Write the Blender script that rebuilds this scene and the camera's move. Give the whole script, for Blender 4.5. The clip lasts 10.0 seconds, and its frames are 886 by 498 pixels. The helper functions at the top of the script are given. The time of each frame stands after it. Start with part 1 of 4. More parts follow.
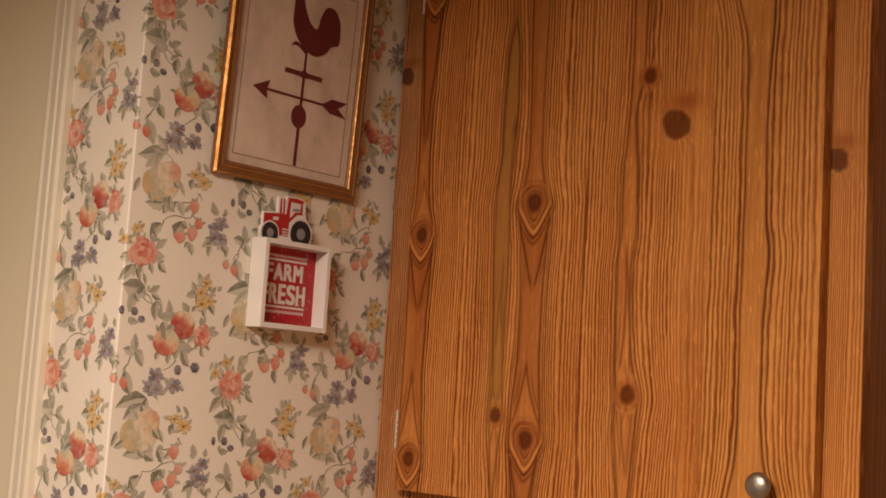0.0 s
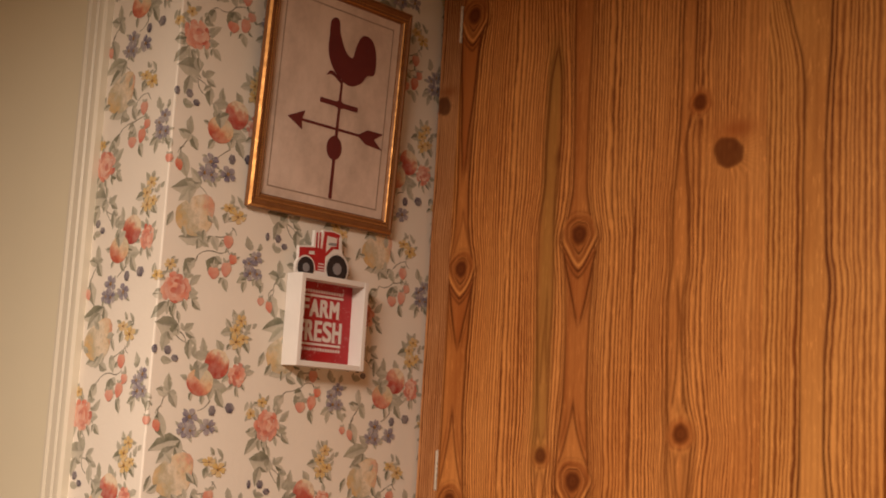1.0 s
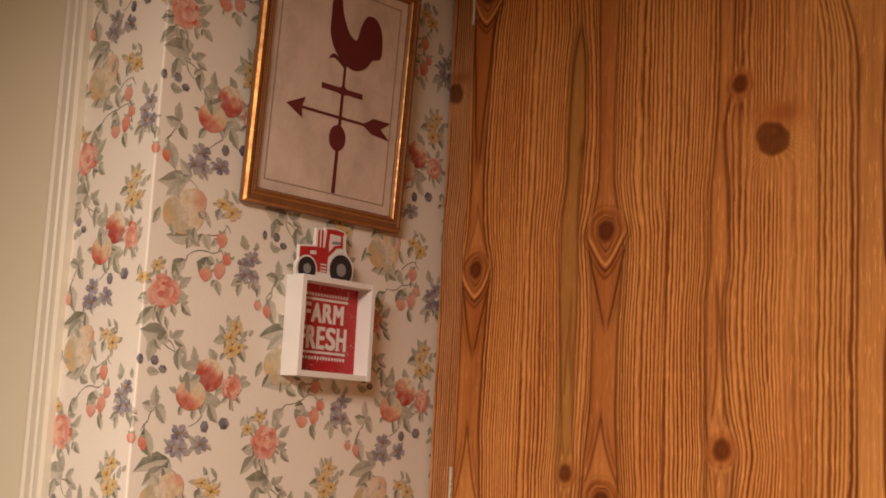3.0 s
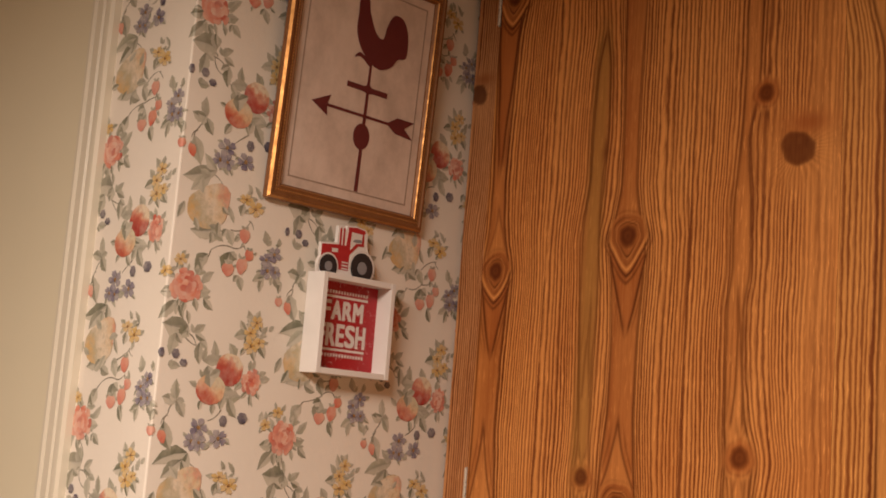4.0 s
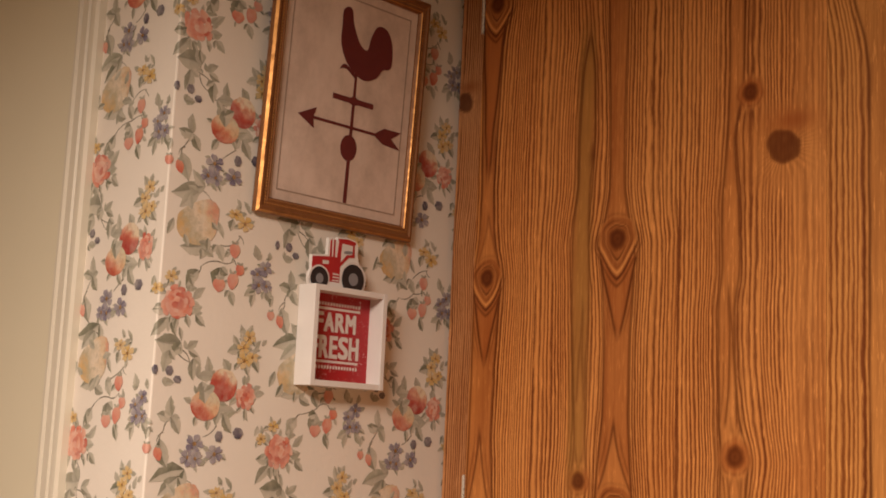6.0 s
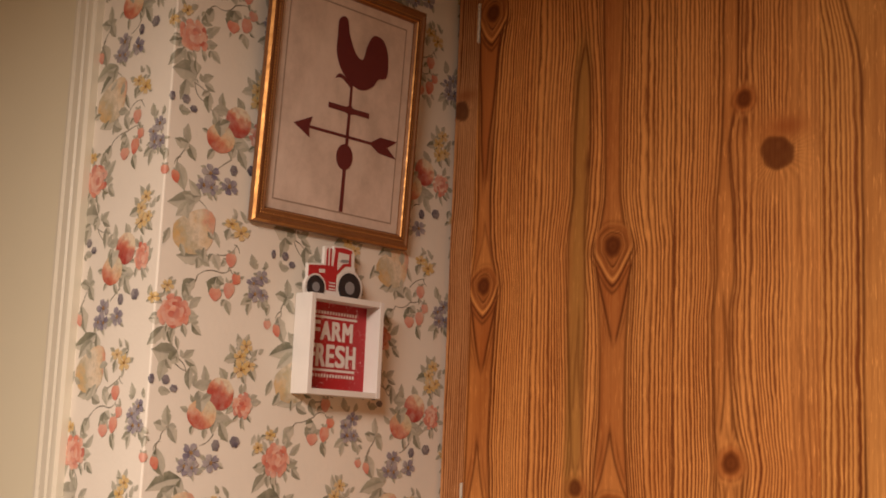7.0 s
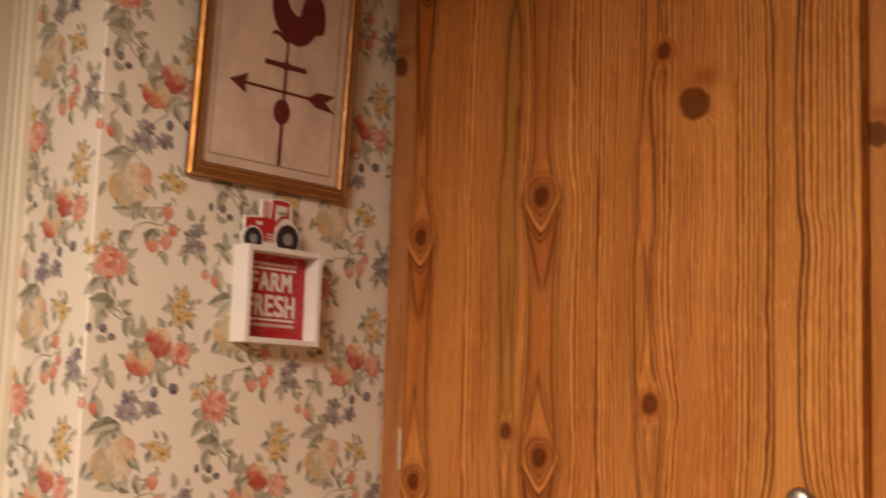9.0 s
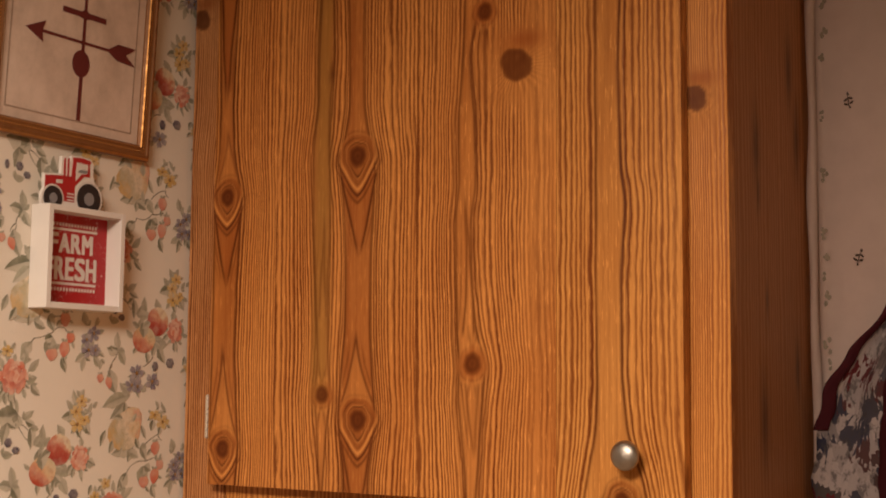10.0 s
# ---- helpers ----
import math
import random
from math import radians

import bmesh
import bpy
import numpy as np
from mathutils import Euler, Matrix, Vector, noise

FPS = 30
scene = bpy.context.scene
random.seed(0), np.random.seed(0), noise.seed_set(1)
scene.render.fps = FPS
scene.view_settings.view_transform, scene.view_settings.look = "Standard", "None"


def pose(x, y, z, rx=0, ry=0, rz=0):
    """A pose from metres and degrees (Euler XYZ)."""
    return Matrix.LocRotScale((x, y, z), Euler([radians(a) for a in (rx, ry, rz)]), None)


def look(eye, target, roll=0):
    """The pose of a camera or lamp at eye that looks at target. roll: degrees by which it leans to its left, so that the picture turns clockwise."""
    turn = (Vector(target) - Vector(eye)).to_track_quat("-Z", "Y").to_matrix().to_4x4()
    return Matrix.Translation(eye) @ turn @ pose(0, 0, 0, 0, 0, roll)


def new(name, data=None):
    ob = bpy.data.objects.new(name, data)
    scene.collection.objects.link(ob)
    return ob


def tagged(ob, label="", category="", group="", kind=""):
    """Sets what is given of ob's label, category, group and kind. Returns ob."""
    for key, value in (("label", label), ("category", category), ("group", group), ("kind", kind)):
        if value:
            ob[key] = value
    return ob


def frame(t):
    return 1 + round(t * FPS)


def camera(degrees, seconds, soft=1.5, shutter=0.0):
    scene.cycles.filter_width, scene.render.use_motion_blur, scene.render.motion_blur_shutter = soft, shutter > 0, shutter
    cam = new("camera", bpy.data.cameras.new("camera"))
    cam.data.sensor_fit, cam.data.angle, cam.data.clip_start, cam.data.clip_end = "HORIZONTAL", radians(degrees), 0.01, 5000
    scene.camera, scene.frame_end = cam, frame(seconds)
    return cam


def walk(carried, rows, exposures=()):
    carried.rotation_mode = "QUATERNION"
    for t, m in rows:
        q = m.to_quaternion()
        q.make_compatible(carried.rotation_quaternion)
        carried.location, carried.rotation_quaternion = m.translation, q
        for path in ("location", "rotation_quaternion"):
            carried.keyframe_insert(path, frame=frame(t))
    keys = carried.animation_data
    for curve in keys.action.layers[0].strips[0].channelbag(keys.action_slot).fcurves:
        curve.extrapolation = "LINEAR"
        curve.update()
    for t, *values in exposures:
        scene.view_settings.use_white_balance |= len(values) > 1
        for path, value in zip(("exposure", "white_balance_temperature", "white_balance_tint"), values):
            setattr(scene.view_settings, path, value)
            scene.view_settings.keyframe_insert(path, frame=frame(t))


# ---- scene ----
cam = camera(37.8, 10.0, soft=1.75, shutter=0.5)
PATH = [
    (0, (1.192, -1.216, 1.601), (-0.125, 0.272, 1.827), 3.6),
    (0.05, (1.192, -1.216, 1.601), (-0.125, 0.272, 1.827), 3.6),
    (0.2, (1.163, -1.213, 1.605), (-0.152, 0.271, 1.866), 3.2),
    (0.5, (1.165, -1.213, 1.603), (-0.173, 0.248, 1.88), 3.0),
    (1, (1.135, -1.197, 1.606), (-0.198, 0.268, 1.882), 3.3),
    (1.2, (1.087, -1.161, 1.612), (-0.242, 0.308, 1.894), 2.9),
    (1.5, (1.048, -1.111, 1.616), (-0.285, 0.351, 1.909), 2.8),
    (2, (1.041, -1.104, 1.614), (-0.296, 0.356, 1.9), 3.1),
    (3.5, (1.038, -1.115, 1.619), (-0.298, 0.346, 1.9), 3.0),
    (4, (1.031, -1.121, 1.619), (-0.314, 0.332, 1.897), 4.5),
    (4.5, (1.032, -1.122, 1.618), (-0.311, 0.333, 1.899), 3.9),
    (5, (1.033, -1.122, 1.62), (-0.311, 0.334, 1.893), 3.7),
    (5.5, (1.033, -1.122, 1.62), (-0.304, 0.338, 1.9), 3.1),
    (7, (1.045, -1.116, 1.618), (-0.298, 0.335, 1.923), 2.4),
    (7.5, (1.058, -1.111, 1.617), (-0.285, 0.34, 1.919), 2.4),
    (8, (1.106, -1.093, 1.616), (-0.295, 0.307, 1.893), 1.4),
    (8.2, (1.119, -1.096, 1.615), (-0.321, 0.266, 1.885), 1.3),
    (8.4, (1.132, -1.099, 1.612), (-0.319, 0.251, 1.881), 1.3),
    (8.5, (1.138, -1.097, 1.61), (-0.311, 0.256, 1.876), 1.5),
    (8.8, (1.128, -1.098, 1.606), (-0.259, 0.319, 1.869), 1.7),
    (9, (1.121, -1.097, 1.603), (-0.221, 0.365, 1.85), 1.9),
    (9.2, (1.093, -1.101, 1.603), (-0.179, 0.426, 1.834), 1.8),
    (9.5, (1.064, -1.101, 1.6), (-0.101, 0.509, 1.823), 1.2),
    (9.7, (1.047, -1.103, 1.605), (-0.022, 0.574, 1.816), 0.0),
    (9.9, (1.04, -1.119, 1.601), (0.013, 0.585, 1.806), 0.1),
    (10, (1.039, -1.131, 1.599), (0.02, 0.578, 1.801), 0.5),
]
EXPOSURES = [(0.0, -0.17, 6380, 10), (0.6, -0.12, 6360, 10), (1.6, -0.03, 6250, 10), (3.5, -0.03, 6080, 10), (7.5, -0.03, 6080, 10), (8.8, -0.03, 6450, 10), (9.7, -0.06, 6560, 10), (10.0, -0.05, 6560, 10)]
walk(cam, [(t, look(eye, target, roll)) for t, eye, target, roll in PATH], EXPOSURES)

# ---- light ----
world = bpy.data.worlds.new("world")
world.use_nodes = True
world.node_tree.nodes["Background"].inputs[0].default_value = (1.0, 0.8, 0.6, 1)
world.node_tree.nodes["Background"].inputs[1].default_value = 0.02
scene.world = world


def area_lamp(name, at, target, size, watts, colour):
    data = bpy.data.lights.new(name, "AREA")
    data.shape, data.size, data.energy, data.color = "DISK", size, watts, colour
    ob = new(name, data)
    ob.matrix_world = look(at, target)
    return ob


LAMP_COLOUR = (1.0, 0.80, 0.635)
area_lamp("ceiling_lamp_light", (0.70, -1.36, 2.165), (0.70, -1.359, 1.0), 0.55, 49.0, LAMP_COLOUR)

# ---- materials ----


class Nodes:
    """A small helper round one material's node tree."""

    def __init__(self, name, rough=0.5, metal=0.0, spec=0.5):
        self.mat = bpy.data.materials.new(name)
        self.mat.use_nodes = True
        self.tree = self.mat.node_tree
        self.bsdf = self.tree.nodes["Principled BSDF"]
        self.bsdf.inputs["Roughness"].default_value = rough
        self.bsdf.inputs["Metallic"].default_value = metal
        self.bsdf.inputs["Specular IOR Level"].default_value = spec

    def add(self, kind):
        return self.tree.nodes.new(kind)

    def link(self, a, b):
        self.tree.links.new(a, b)

    def coords(self, scale=(1, 1, 1)):
        tc, mp = self.add("ShaderNodeTexCoord"), self.add("ShaderNodeMapping")
        mp.inputs["Scale"].default_value = scale
        self.link(tc.outputs["Object"], mp.inputs["Vector"])
        return mp.outputs[0]

    def noise(self, scale, stretch=(1, 1, 1), detail=4.0, rough=0.55):
        n = self.add("ShaderNodeTexNoise")
        n.inputs["Scale"].default_value, n.inputs["Detail"].default_value, n.inputs["Roughness"].default_value = scale, detail, rough
        self.link(self.coords(stretch), n.inputs["Vector"])
        return n.outputs["Fac"]

    def ramp(self, fac, *stops):
        r = self.add("ShaderNodeValToRGB")
        e = r.color_ramp.elements
        while len(e) < len(stops):
            e.new(0.5)
        for el, (pos, col) in zip(e, stops):
            el.position = pos
            el.color = (*col, 1) if len(col) == 3 else col
        self.link(fac, r.inputs[0])
        return r.outputs[0]

    def mix(self, fac, a, b, mode="MIX"):
        m = self.add("ShaderNodeMix")
        m.data_type, m.blend_type = "RGBA", mode
        for sock, value in ((m.inputs[0], fac), (m.inputs[6], a), (m.inputs[7], b)):
            if isinstance(value, (int, float)):
                sock.default_value = value
            elif isinstance(value, tuple):
                sock.default_value = (*value, 1)
            else:
                self.link(value, sock)
        return m.outputs[2]

    def math(self, op, a, b=0.0, c=0.0):
        m = self.add("ShaderNodeMath")
        m.operation = op
        for sock, value in zip(m.inputs, (a, b, c)):
            if isinstance(value, (int, float)):
                sock.default_value = value
            else:
                self.link(value, sock)
        return m.outputs[0]

    def attribute(self, name):
        node = self.add("ShaderNodeAttribute")
        node.attribute_name = name
        return node.outputs["Fac"]

    def island(self):
        return self.add("ShaderNodeNewGeometry").outputs["Random Per Island"]

    def colour(self, socket):
        if isinstance(socket, tuple):
            self.bsdf.inputs["Base Color"].default_value = (*socket, 1)
        else:
            self.link(socket, self.bsdf.inputs["Base Color"])
        return self

    def roughness(self, socket):
        self.link(socket, self.bsdf.inputs["Roughness"])
        return self

    def bump(self, height, strength=0.2, distance=0.001):
        b = self.add("ShaderNodeBump")
        b.inputs["Strength"].default_value, b.inputs["Distance"].default_value = strength, distance
        self.link(height, b.inputs["Height"])
        self.link(b.outputs[0], self.bsdf.inputs["Normal"])
        return self


def grey(v):
    return (v, v, v)


def painted(name, base, dark, scale=9.0, rough=0.45, bump=0.12, grain=350.0):
    """A painted or papered surface: a soft mottle, and a fine relief."""
    n = Nodes(name, rough)
    n.colour(n.mix(n.noise(scale, detail=6), base, dark))
    n.roughness(n.ramp(n.noise(scale * 3), (0.3, grey(rough - 0.06)), (0.7, grey(rough + 0.08))))
    return n.bump(n.noise(grain, detail=2), bump, 0.0006).mat


def pine(name, early, mid, late, knot, gloss=0.36):
    """Varnished knotty pine; the boards carry the growth rings as attributes."""
    n = Nodes(name, gloss, spec=0.15)
    wander = n.noise(34.0, (1, 1, 0.16), 5)
    shiver = n.noise(170.0, (1, 1, 0.22), 3)
    fine = n.noise(300.0, (1, 1, 0.025), 4, 0.7)
    streak = n.noise(85.0, (1, 1, 0.030), 5, 0.65)
    mottle = n.noise(9.0, (1, 1, 0.30), 5)
    phase = n.math("ADD", n.attribute("grain"), n.math("MULTIPLY", n.math("SUBTRACT", wander, 0.5), 1.25))
    phase = n.math("ADD", phase, n.math("MULTIPLY", n.math("SUBTRACT", shiver, 0.5), 0.68))
    saw = n.math("FRACT", phase)
    line = n.ramp(saw, (0.0, grey(0.30)), (0.07, grey(0.0)), (0.44, grey(0.0)), (0.58, grey(0.30)), (0.70, grey(0.97)), (0.88, grey(1.0)), (1.0, grey(0.30)))
    band = n.ramp(saw, (0.05, grey(0.0)), (0.14, grey(0.38)), (0.34, grey(0.38)), (0.50, grey(0.0)))
    band = n.math("MULTIPLY", band, n.attribute("line"))
    pulse = n.ramp(n.noise(60.0, (1, 1, 0.05), 3), (0.32, grey(0.66)), (0.54, grey(1.0)))
    single = n.add("ShaderNodeTexWhiteNoise")
    single.noise_dimensions = "1D"
    n.link(n.math("FLOOR", phase), single.inputs["W"])
    pulse = n.math("MULTIPLY", pulse, n.math("MULTIPLY_ADD", single.outputs["Value"], 0.36, 0.64))
    line = n.math("MULTIPLY", line, n.math("MULTIPLY", n.attribute("line"), pulse))
    body = n.mix(n.ramp(mottle, (0.36, grey(0)), (0.64, grey(1))), early, mid)
    body = n.mix(n.math("MULTIPLY", n.ramp(streak, (0.46, grey(0)), (0.66, grey(1))), 0.50), body, tuple(0.45 * a + 0.55 * b for a, b in zip(late, mid)))
    body = n.mix(n.math("MULTIPLY", n.ramp(fine, (0.46, grey(0)), (0.68, grey(1))), 0.38), body, late)
    body = n.mix(n.math("MULTIPLY", n.ramp(fine, (0.26, grey(1)), (0.44, grey(0))), 0.35), body, tuple(min(1, c * 1.25) for c in early))
    fleck = n.ramp(n.noise(420.0, (1, 1, 0.10), 3, 0.6), (0.56, grey(0)), (0.68, grey(0.7)))
    body = n.mix(fleck, body, tuple(min(1, c * 1.35) for c in early))
    body = n.mix(band, body, tuple(min(1, c * 1.22) for c in early))
    body = n.mix(line, body, late)
    body = n.mix(n.attribute("heart"), body, n.mix(n.ramp(streak, (0.36, grey(0)), (0.66, grey(1))), (mid[0] * 0.72, mid[1] * 0.56, mid[2] * 0.50), (mid[0] * 0.56, mid[1] * 0.38, mid[2] * 0.30)))
    body = n.mix(n.math("MULTIPLY", n.attribute("stain"), 0.60), body, (0.27, 0.135, 0.028))
    body = n.mix(n.attribute("knot"), body, knot)
    body = n.mix(n.attribute("pale"), body, tuple(min(1, c * 1.18) for c in early))
    rnd = n.add("ShaderNodeObjectInfo").outputs["Random"]
    hsv = n.add("ShaderNodeHueSaturation")
    n.link(body, hsv.inputs["Color"])
    n.link(n.math("MULTIPLY_ADD", rnd, 0.14, 0.93), hsv.inputs["Value"])
    n.colour(hsv.outputs[0])
    n.roughness(n.ramp(n.math("ADD", n.math("MULTIPLY", fine, 0.6), n.math("MULTIPLY", line, 0.3)), (0.2, grey(gloss - 0.05)), (0.8, grey(gloss + 0.14))))
    return n.bump(n.math("SUBTRACT", n.math("MULTIPLY", fine, 0.5), n.math("MULTIPLY", line, 0.8)), 0.25, 0.0005).mat


def print_ink(name, inner, outer, paper=(0.74, 0.66, 0.56), wash=0.30, vein=False):
    """A printed watercolour shape: ink that runs from one tone to another and thins out to the paper."""
    n = Nodes(name, 0.5, spec=0.4)
    uvs = n.add("ShaderNodeUVMap")
    uvs.uv_map = "shape"
    sep = n.add("ShaderNodeSeparateXYZ")
    n.link(uvs.outputs[0], sep.inputs[0])
    along, across = sep.outputs[0], sep.outputs[1]
    blot = n.noise(260.0, detail=5, rough=0.65)
    t = n.math("ADD", along, n.math("MULTIPLY", n.math("SUBTRACT", blot, 0.5), 0.9))
    col = n.mix(n.ramp(t, (0.12, grey(0)), (0.88, grey(1))), inner, outer)
    if vein:
        rib = n.ramp(n.math("ABSOLUTE", n.math("SUBTRACT", across, 0.5)), (0.0, grey(0.55)), (0.09, grey(0.0)))
        col = n.mix(rib, col, tuple(c * 0.6 for c in outer))
        side = n.ramp(across, (0.45, grey(0)), (0.55, grey(0.30)))
        col = n.mix(side, col, paper)
    col = n.mix(n.math("MULTIPLY", n.island(), wash), col, paper)
    col = n.mix(n.math("MULTIPLY", n.ramp(n.noise(90.0), (0.45, grey(0)), (0.75, grey(1))), wash), col, paper)
    return n.colour(col).bump(n.noise(350, detail=2), 0.10, 0.0006).mat


def fruit_ink(name, stops, paper=(0.74, 0.66, 0.56)):
    """A printed fruit: blots of several tones that run into one another."""
    n = Nodes(name, 0.5, spec=0.4)
    uvs = n.add("ShaderNodeUVMap")
    uvs.uv_map = "shape"
    sep = n.add("ShaderNodeSeparateXYZ")
    n.link(uvs.outputs[0], sep.inputs[0])
    t = n.math("ADD", n.math("MULTIPLY", sep.outputs[0], 1.0), n.math("MULTIPLY_ADD", n.noise(70.0, detail=5, rough=0.62), 1.0, -0.50))
    col = n.ramp(t, *stops)
    spots = n.ramp(n.noise(170.0, detail=4, rough=0.6), (0.50, grey(0)), (0.66, grey(0.45)))
    col = n.mix(spots, col, tuple(0.55 * a + 0.45 * b for a, b in zip(stops[1][1], (0.24, 0.17, 0.10))))
    col = n.mix(n.math("MULTIPLY", n.ramp(n.noise(80.0, detail=5), (0.42, grey(0)), (0.76, grey(1))), 0.38), col, paper)
    return n.colour(col).bump(n.noise(350, detail=2), 0.10, 0.0006).mat


PAPER = painted("wallpaper_cream", (0.82, 0.745, 0.650), (0.765, 0.685, 0.585), 14, 0.60, 0.45, 130)
INK = [
    print_ink("ink_leaf", (0.070, 0.078, 0.050), (0.215, 0.210, 0.140), wash=0.22, vein=True),
    print_ink("ink_rose", (0.68, 0.245, 0.155), (0.60, 0.140, 0.090), wash=0.34),
    print_ink("ink_yellow", (0.60, 0.35, 0.075), (0.64, 0.45, 0.18), wash=0.25),
    print_ink("ink_violet", (0.100, 0.085, 0.135), (0.235, 0.205, 0.265), wash=0.34),
    fruit_ink("ink_peach", ((0.10, (0.46, 0.085, 0.050)), (0.34, (0.62, 0.23, 0.13)), (0.60, (0.72, 0.49, 0.29)), (0.90, (0.62, 0.54, 0.36)))),
    fruit_ink("ink_apple", ((0.15, (0.36, 0.045, 0.034)), (0.48, (0.48, 0.095, 0.065)), (0.66, (0.64, 0.28, 0.17)), (0.80, (0.74, 0.60, 0.42)))),
    fruit_ink("ink_pear", ((0.10, (0.62, 0.40, 0.17)), (0.36, (0.48, 0.41, 0.27)), (0.60, (0.74, 0.61, 0.46)), (0.80, (0.68, 0.50, 0.30)), (0.95, (0.66, 0.33, 0.22)))),
    print_ink("ink_berry", (0.050, 0.045, 0.068), (0.130, 0.110, 0.150), wash=0.22),
    print_ink("ink_stem", (0.14, 0.125, 0.085), (0.21, 0.185, 0.13), wash=0.28),
    print_ink("ink_centre", (0.20, 0.10, 0.025), (0.34, 0.18, 0.045), wash=0.1),
    print_ink("ink_strawberry", (0.60, 0.125, 0.075), (0.66, 0.27, 0.17), wash=0.28),
    print_ink("ink_rose_deep", (0.56, 0.145, 0.090), (0.48, 0.085, 0.058), wash=0.25),
    print_ink("ink_leaf_pale", (0.190, 0.195, 0.138), (0.390, 0.370, 0.275), wash=0.30, vein=True),
    print_ink("ink_rose_pale", (0.74, 0.42, 0.31), (0.70, 0.29, 0.19), wash=0.30),
]
LEAF, ROSE, YELLOW, VIOLET, PEACH, APPLE, PEAR, BERRY, STEM, CENTRE, STRAWBERRY, ROSE_DEEP, LEAF_PALE, ROSE_PALE = range(14)

DOOR_PINE = pine("pine_front", (0.605, 0.254, 0.068), (0.450, 0.157, 0.036), (0.115, 0.022, 0.004), (0.085, 0.017, 0.003))
PALE_PINE = pine("pine_pale", (0.590, 0.264, 0.070), (0.455, 0.174, 0.040), (0.165, 0.038, 0.005), (0.085, 0.017, 0.003))
# Darker pine, greyed: the left stile's sheen is put into its light streaks.
SHEEN_STILE_PINE = pine("pine_stile_sheen", (0.500, 0.235, 0.095), (0.360, 0.140, 0.042), (0.120, 0.026, 0.005), (0.070, 0.016, 0.004))
FRAME_PINE = pine("pine_frame", (0.570, 0.252, 0.068), (0.440, 0.162, 0.037), (0.260, 0.075, 0.015), (0.080, 0.016, 0.004))
# Darker copy of the pine: the cabinet side's shade is in its colour.
SHADED_PINE = pine("pine_shaded", (0.40, 0.170, 0.066), (0.35, 0.142, 0.053), (0.325, 0.130, 0.047), (0.085, 0.032, 0.014), 0.45)
TRIM_WHITE = painted("trim_paint", (0.72, 0.655, 0.535), (0.66, 0.595, 0.47), 20, 0.38, 0.10)
DOOR_CREAM = painted("door_paint", (0.75, 0.68, 0.51), (0.70, 0.63, 0.465), 4, 0.42, 0.10)
ROOM_PAINT = painted("room_paint", (0.66, 0.57, 0.44), (0.60, 0.52, 0.40), 5, 0.6)
CEILING_PAINT = painted("ceiling_paint", (0.75, 0.70, 0.62), (0.70, 0.65, 0.57), 5, 0.7)
FLOOR_MAT = painted("floor_vinyl", (0.36, 0.24, 0.14), (0.27, 0.17, 0.10), 6, 0.4)
DARK_WOOD = painted("dark_wood", (0.10, 0.040, 0.018), (0.06, 0.024, 0.011), 30, 0.5)
BOX_WHITE = painted("box_white", (0.80, 0.76, 0.72), (0.74, 0.69, 0.65), 60, 0.42, 0.15, 500)
PEWTER = painted("pewter", (0.46, 0.42, 0.375), (0.36, 0.325, 0.29), 90, 0.40, 0.1)
PEWTER.node_tree.nodes["Principled BSDF"].inputs["Metallic"].default_value = 1.0
HINGE_METAL = painted("hinge_metal", (0.80, 0.74, 0.64), (0.66, 0.58, 0.48), 120, 0.30, 0.1)
HINGE_METAL.node_tree.nodes["Principled BSDF"].inputs["Metallic"].default_value = 0.6


def gilt(name, bright, worn, metal, rough):
    n = Nodes(name, rough, metal)
    wear = n.ramp(n.noise(70.0, detail=7, rough=0.7), (0.50, grey(0)), (0.74, grey(0.8)))
    n.colour(n.mix(wear, bright, worn))
    n.roughness(n.ramp(n.noise(160.0), (0.3, grey(rough - 0.06)), (0.7, grey(rough + 0.14))))
    return n.bump(n.noise(240, detail=3), 0.06, 0.0006).mat


# Gold and brown moulding tones, with its glints and shade put into them.
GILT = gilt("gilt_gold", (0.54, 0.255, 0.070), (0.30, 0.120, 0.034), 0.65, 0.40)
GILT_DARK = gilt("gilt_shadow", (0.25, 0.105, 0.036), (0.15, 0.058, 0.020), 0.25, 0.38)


def aged_paper():
    n = Nodes("aged_paper", 0.42, spec=0.5)
    blotch = n.ramp(n.noise(16.0, (1, 1, 1.8), 8, 0.62), (0.32, (0.55, 0.425, 0.350)), (0.52, (0.71, 0.565, 0.475)), (0.75, (0.78, 0.640, 0.55)))
    streak = n.ramp(n.noise(55.0, (1, 0.4, 2.6), 5, 0.7), (0.45, grey(0)), (0.75, grey(0.35)))
    n.colour(n.mix(streak, blotch, (0.42, 0.335, 0.26)))
    return n.bump(n.noise(300), 0.08, 0.0005).mat


AGED_PAPER = aged_paper()
MOUNT_EDGE = painted("mount_edge", (0.60, 0.50, 0.40), (0.52, 0.43, 0.33), 40, 0.5)
BORDER_INK = painted("border_ink", (0.28, 0.19, 0.145), (0.48, 0.37, 0.29), 130, 0.5)
WINE_INK = painted("wine_ink", (0.115, 0.018, 0.020), (0.15, 0.026, 0.026), 40, 0.45)


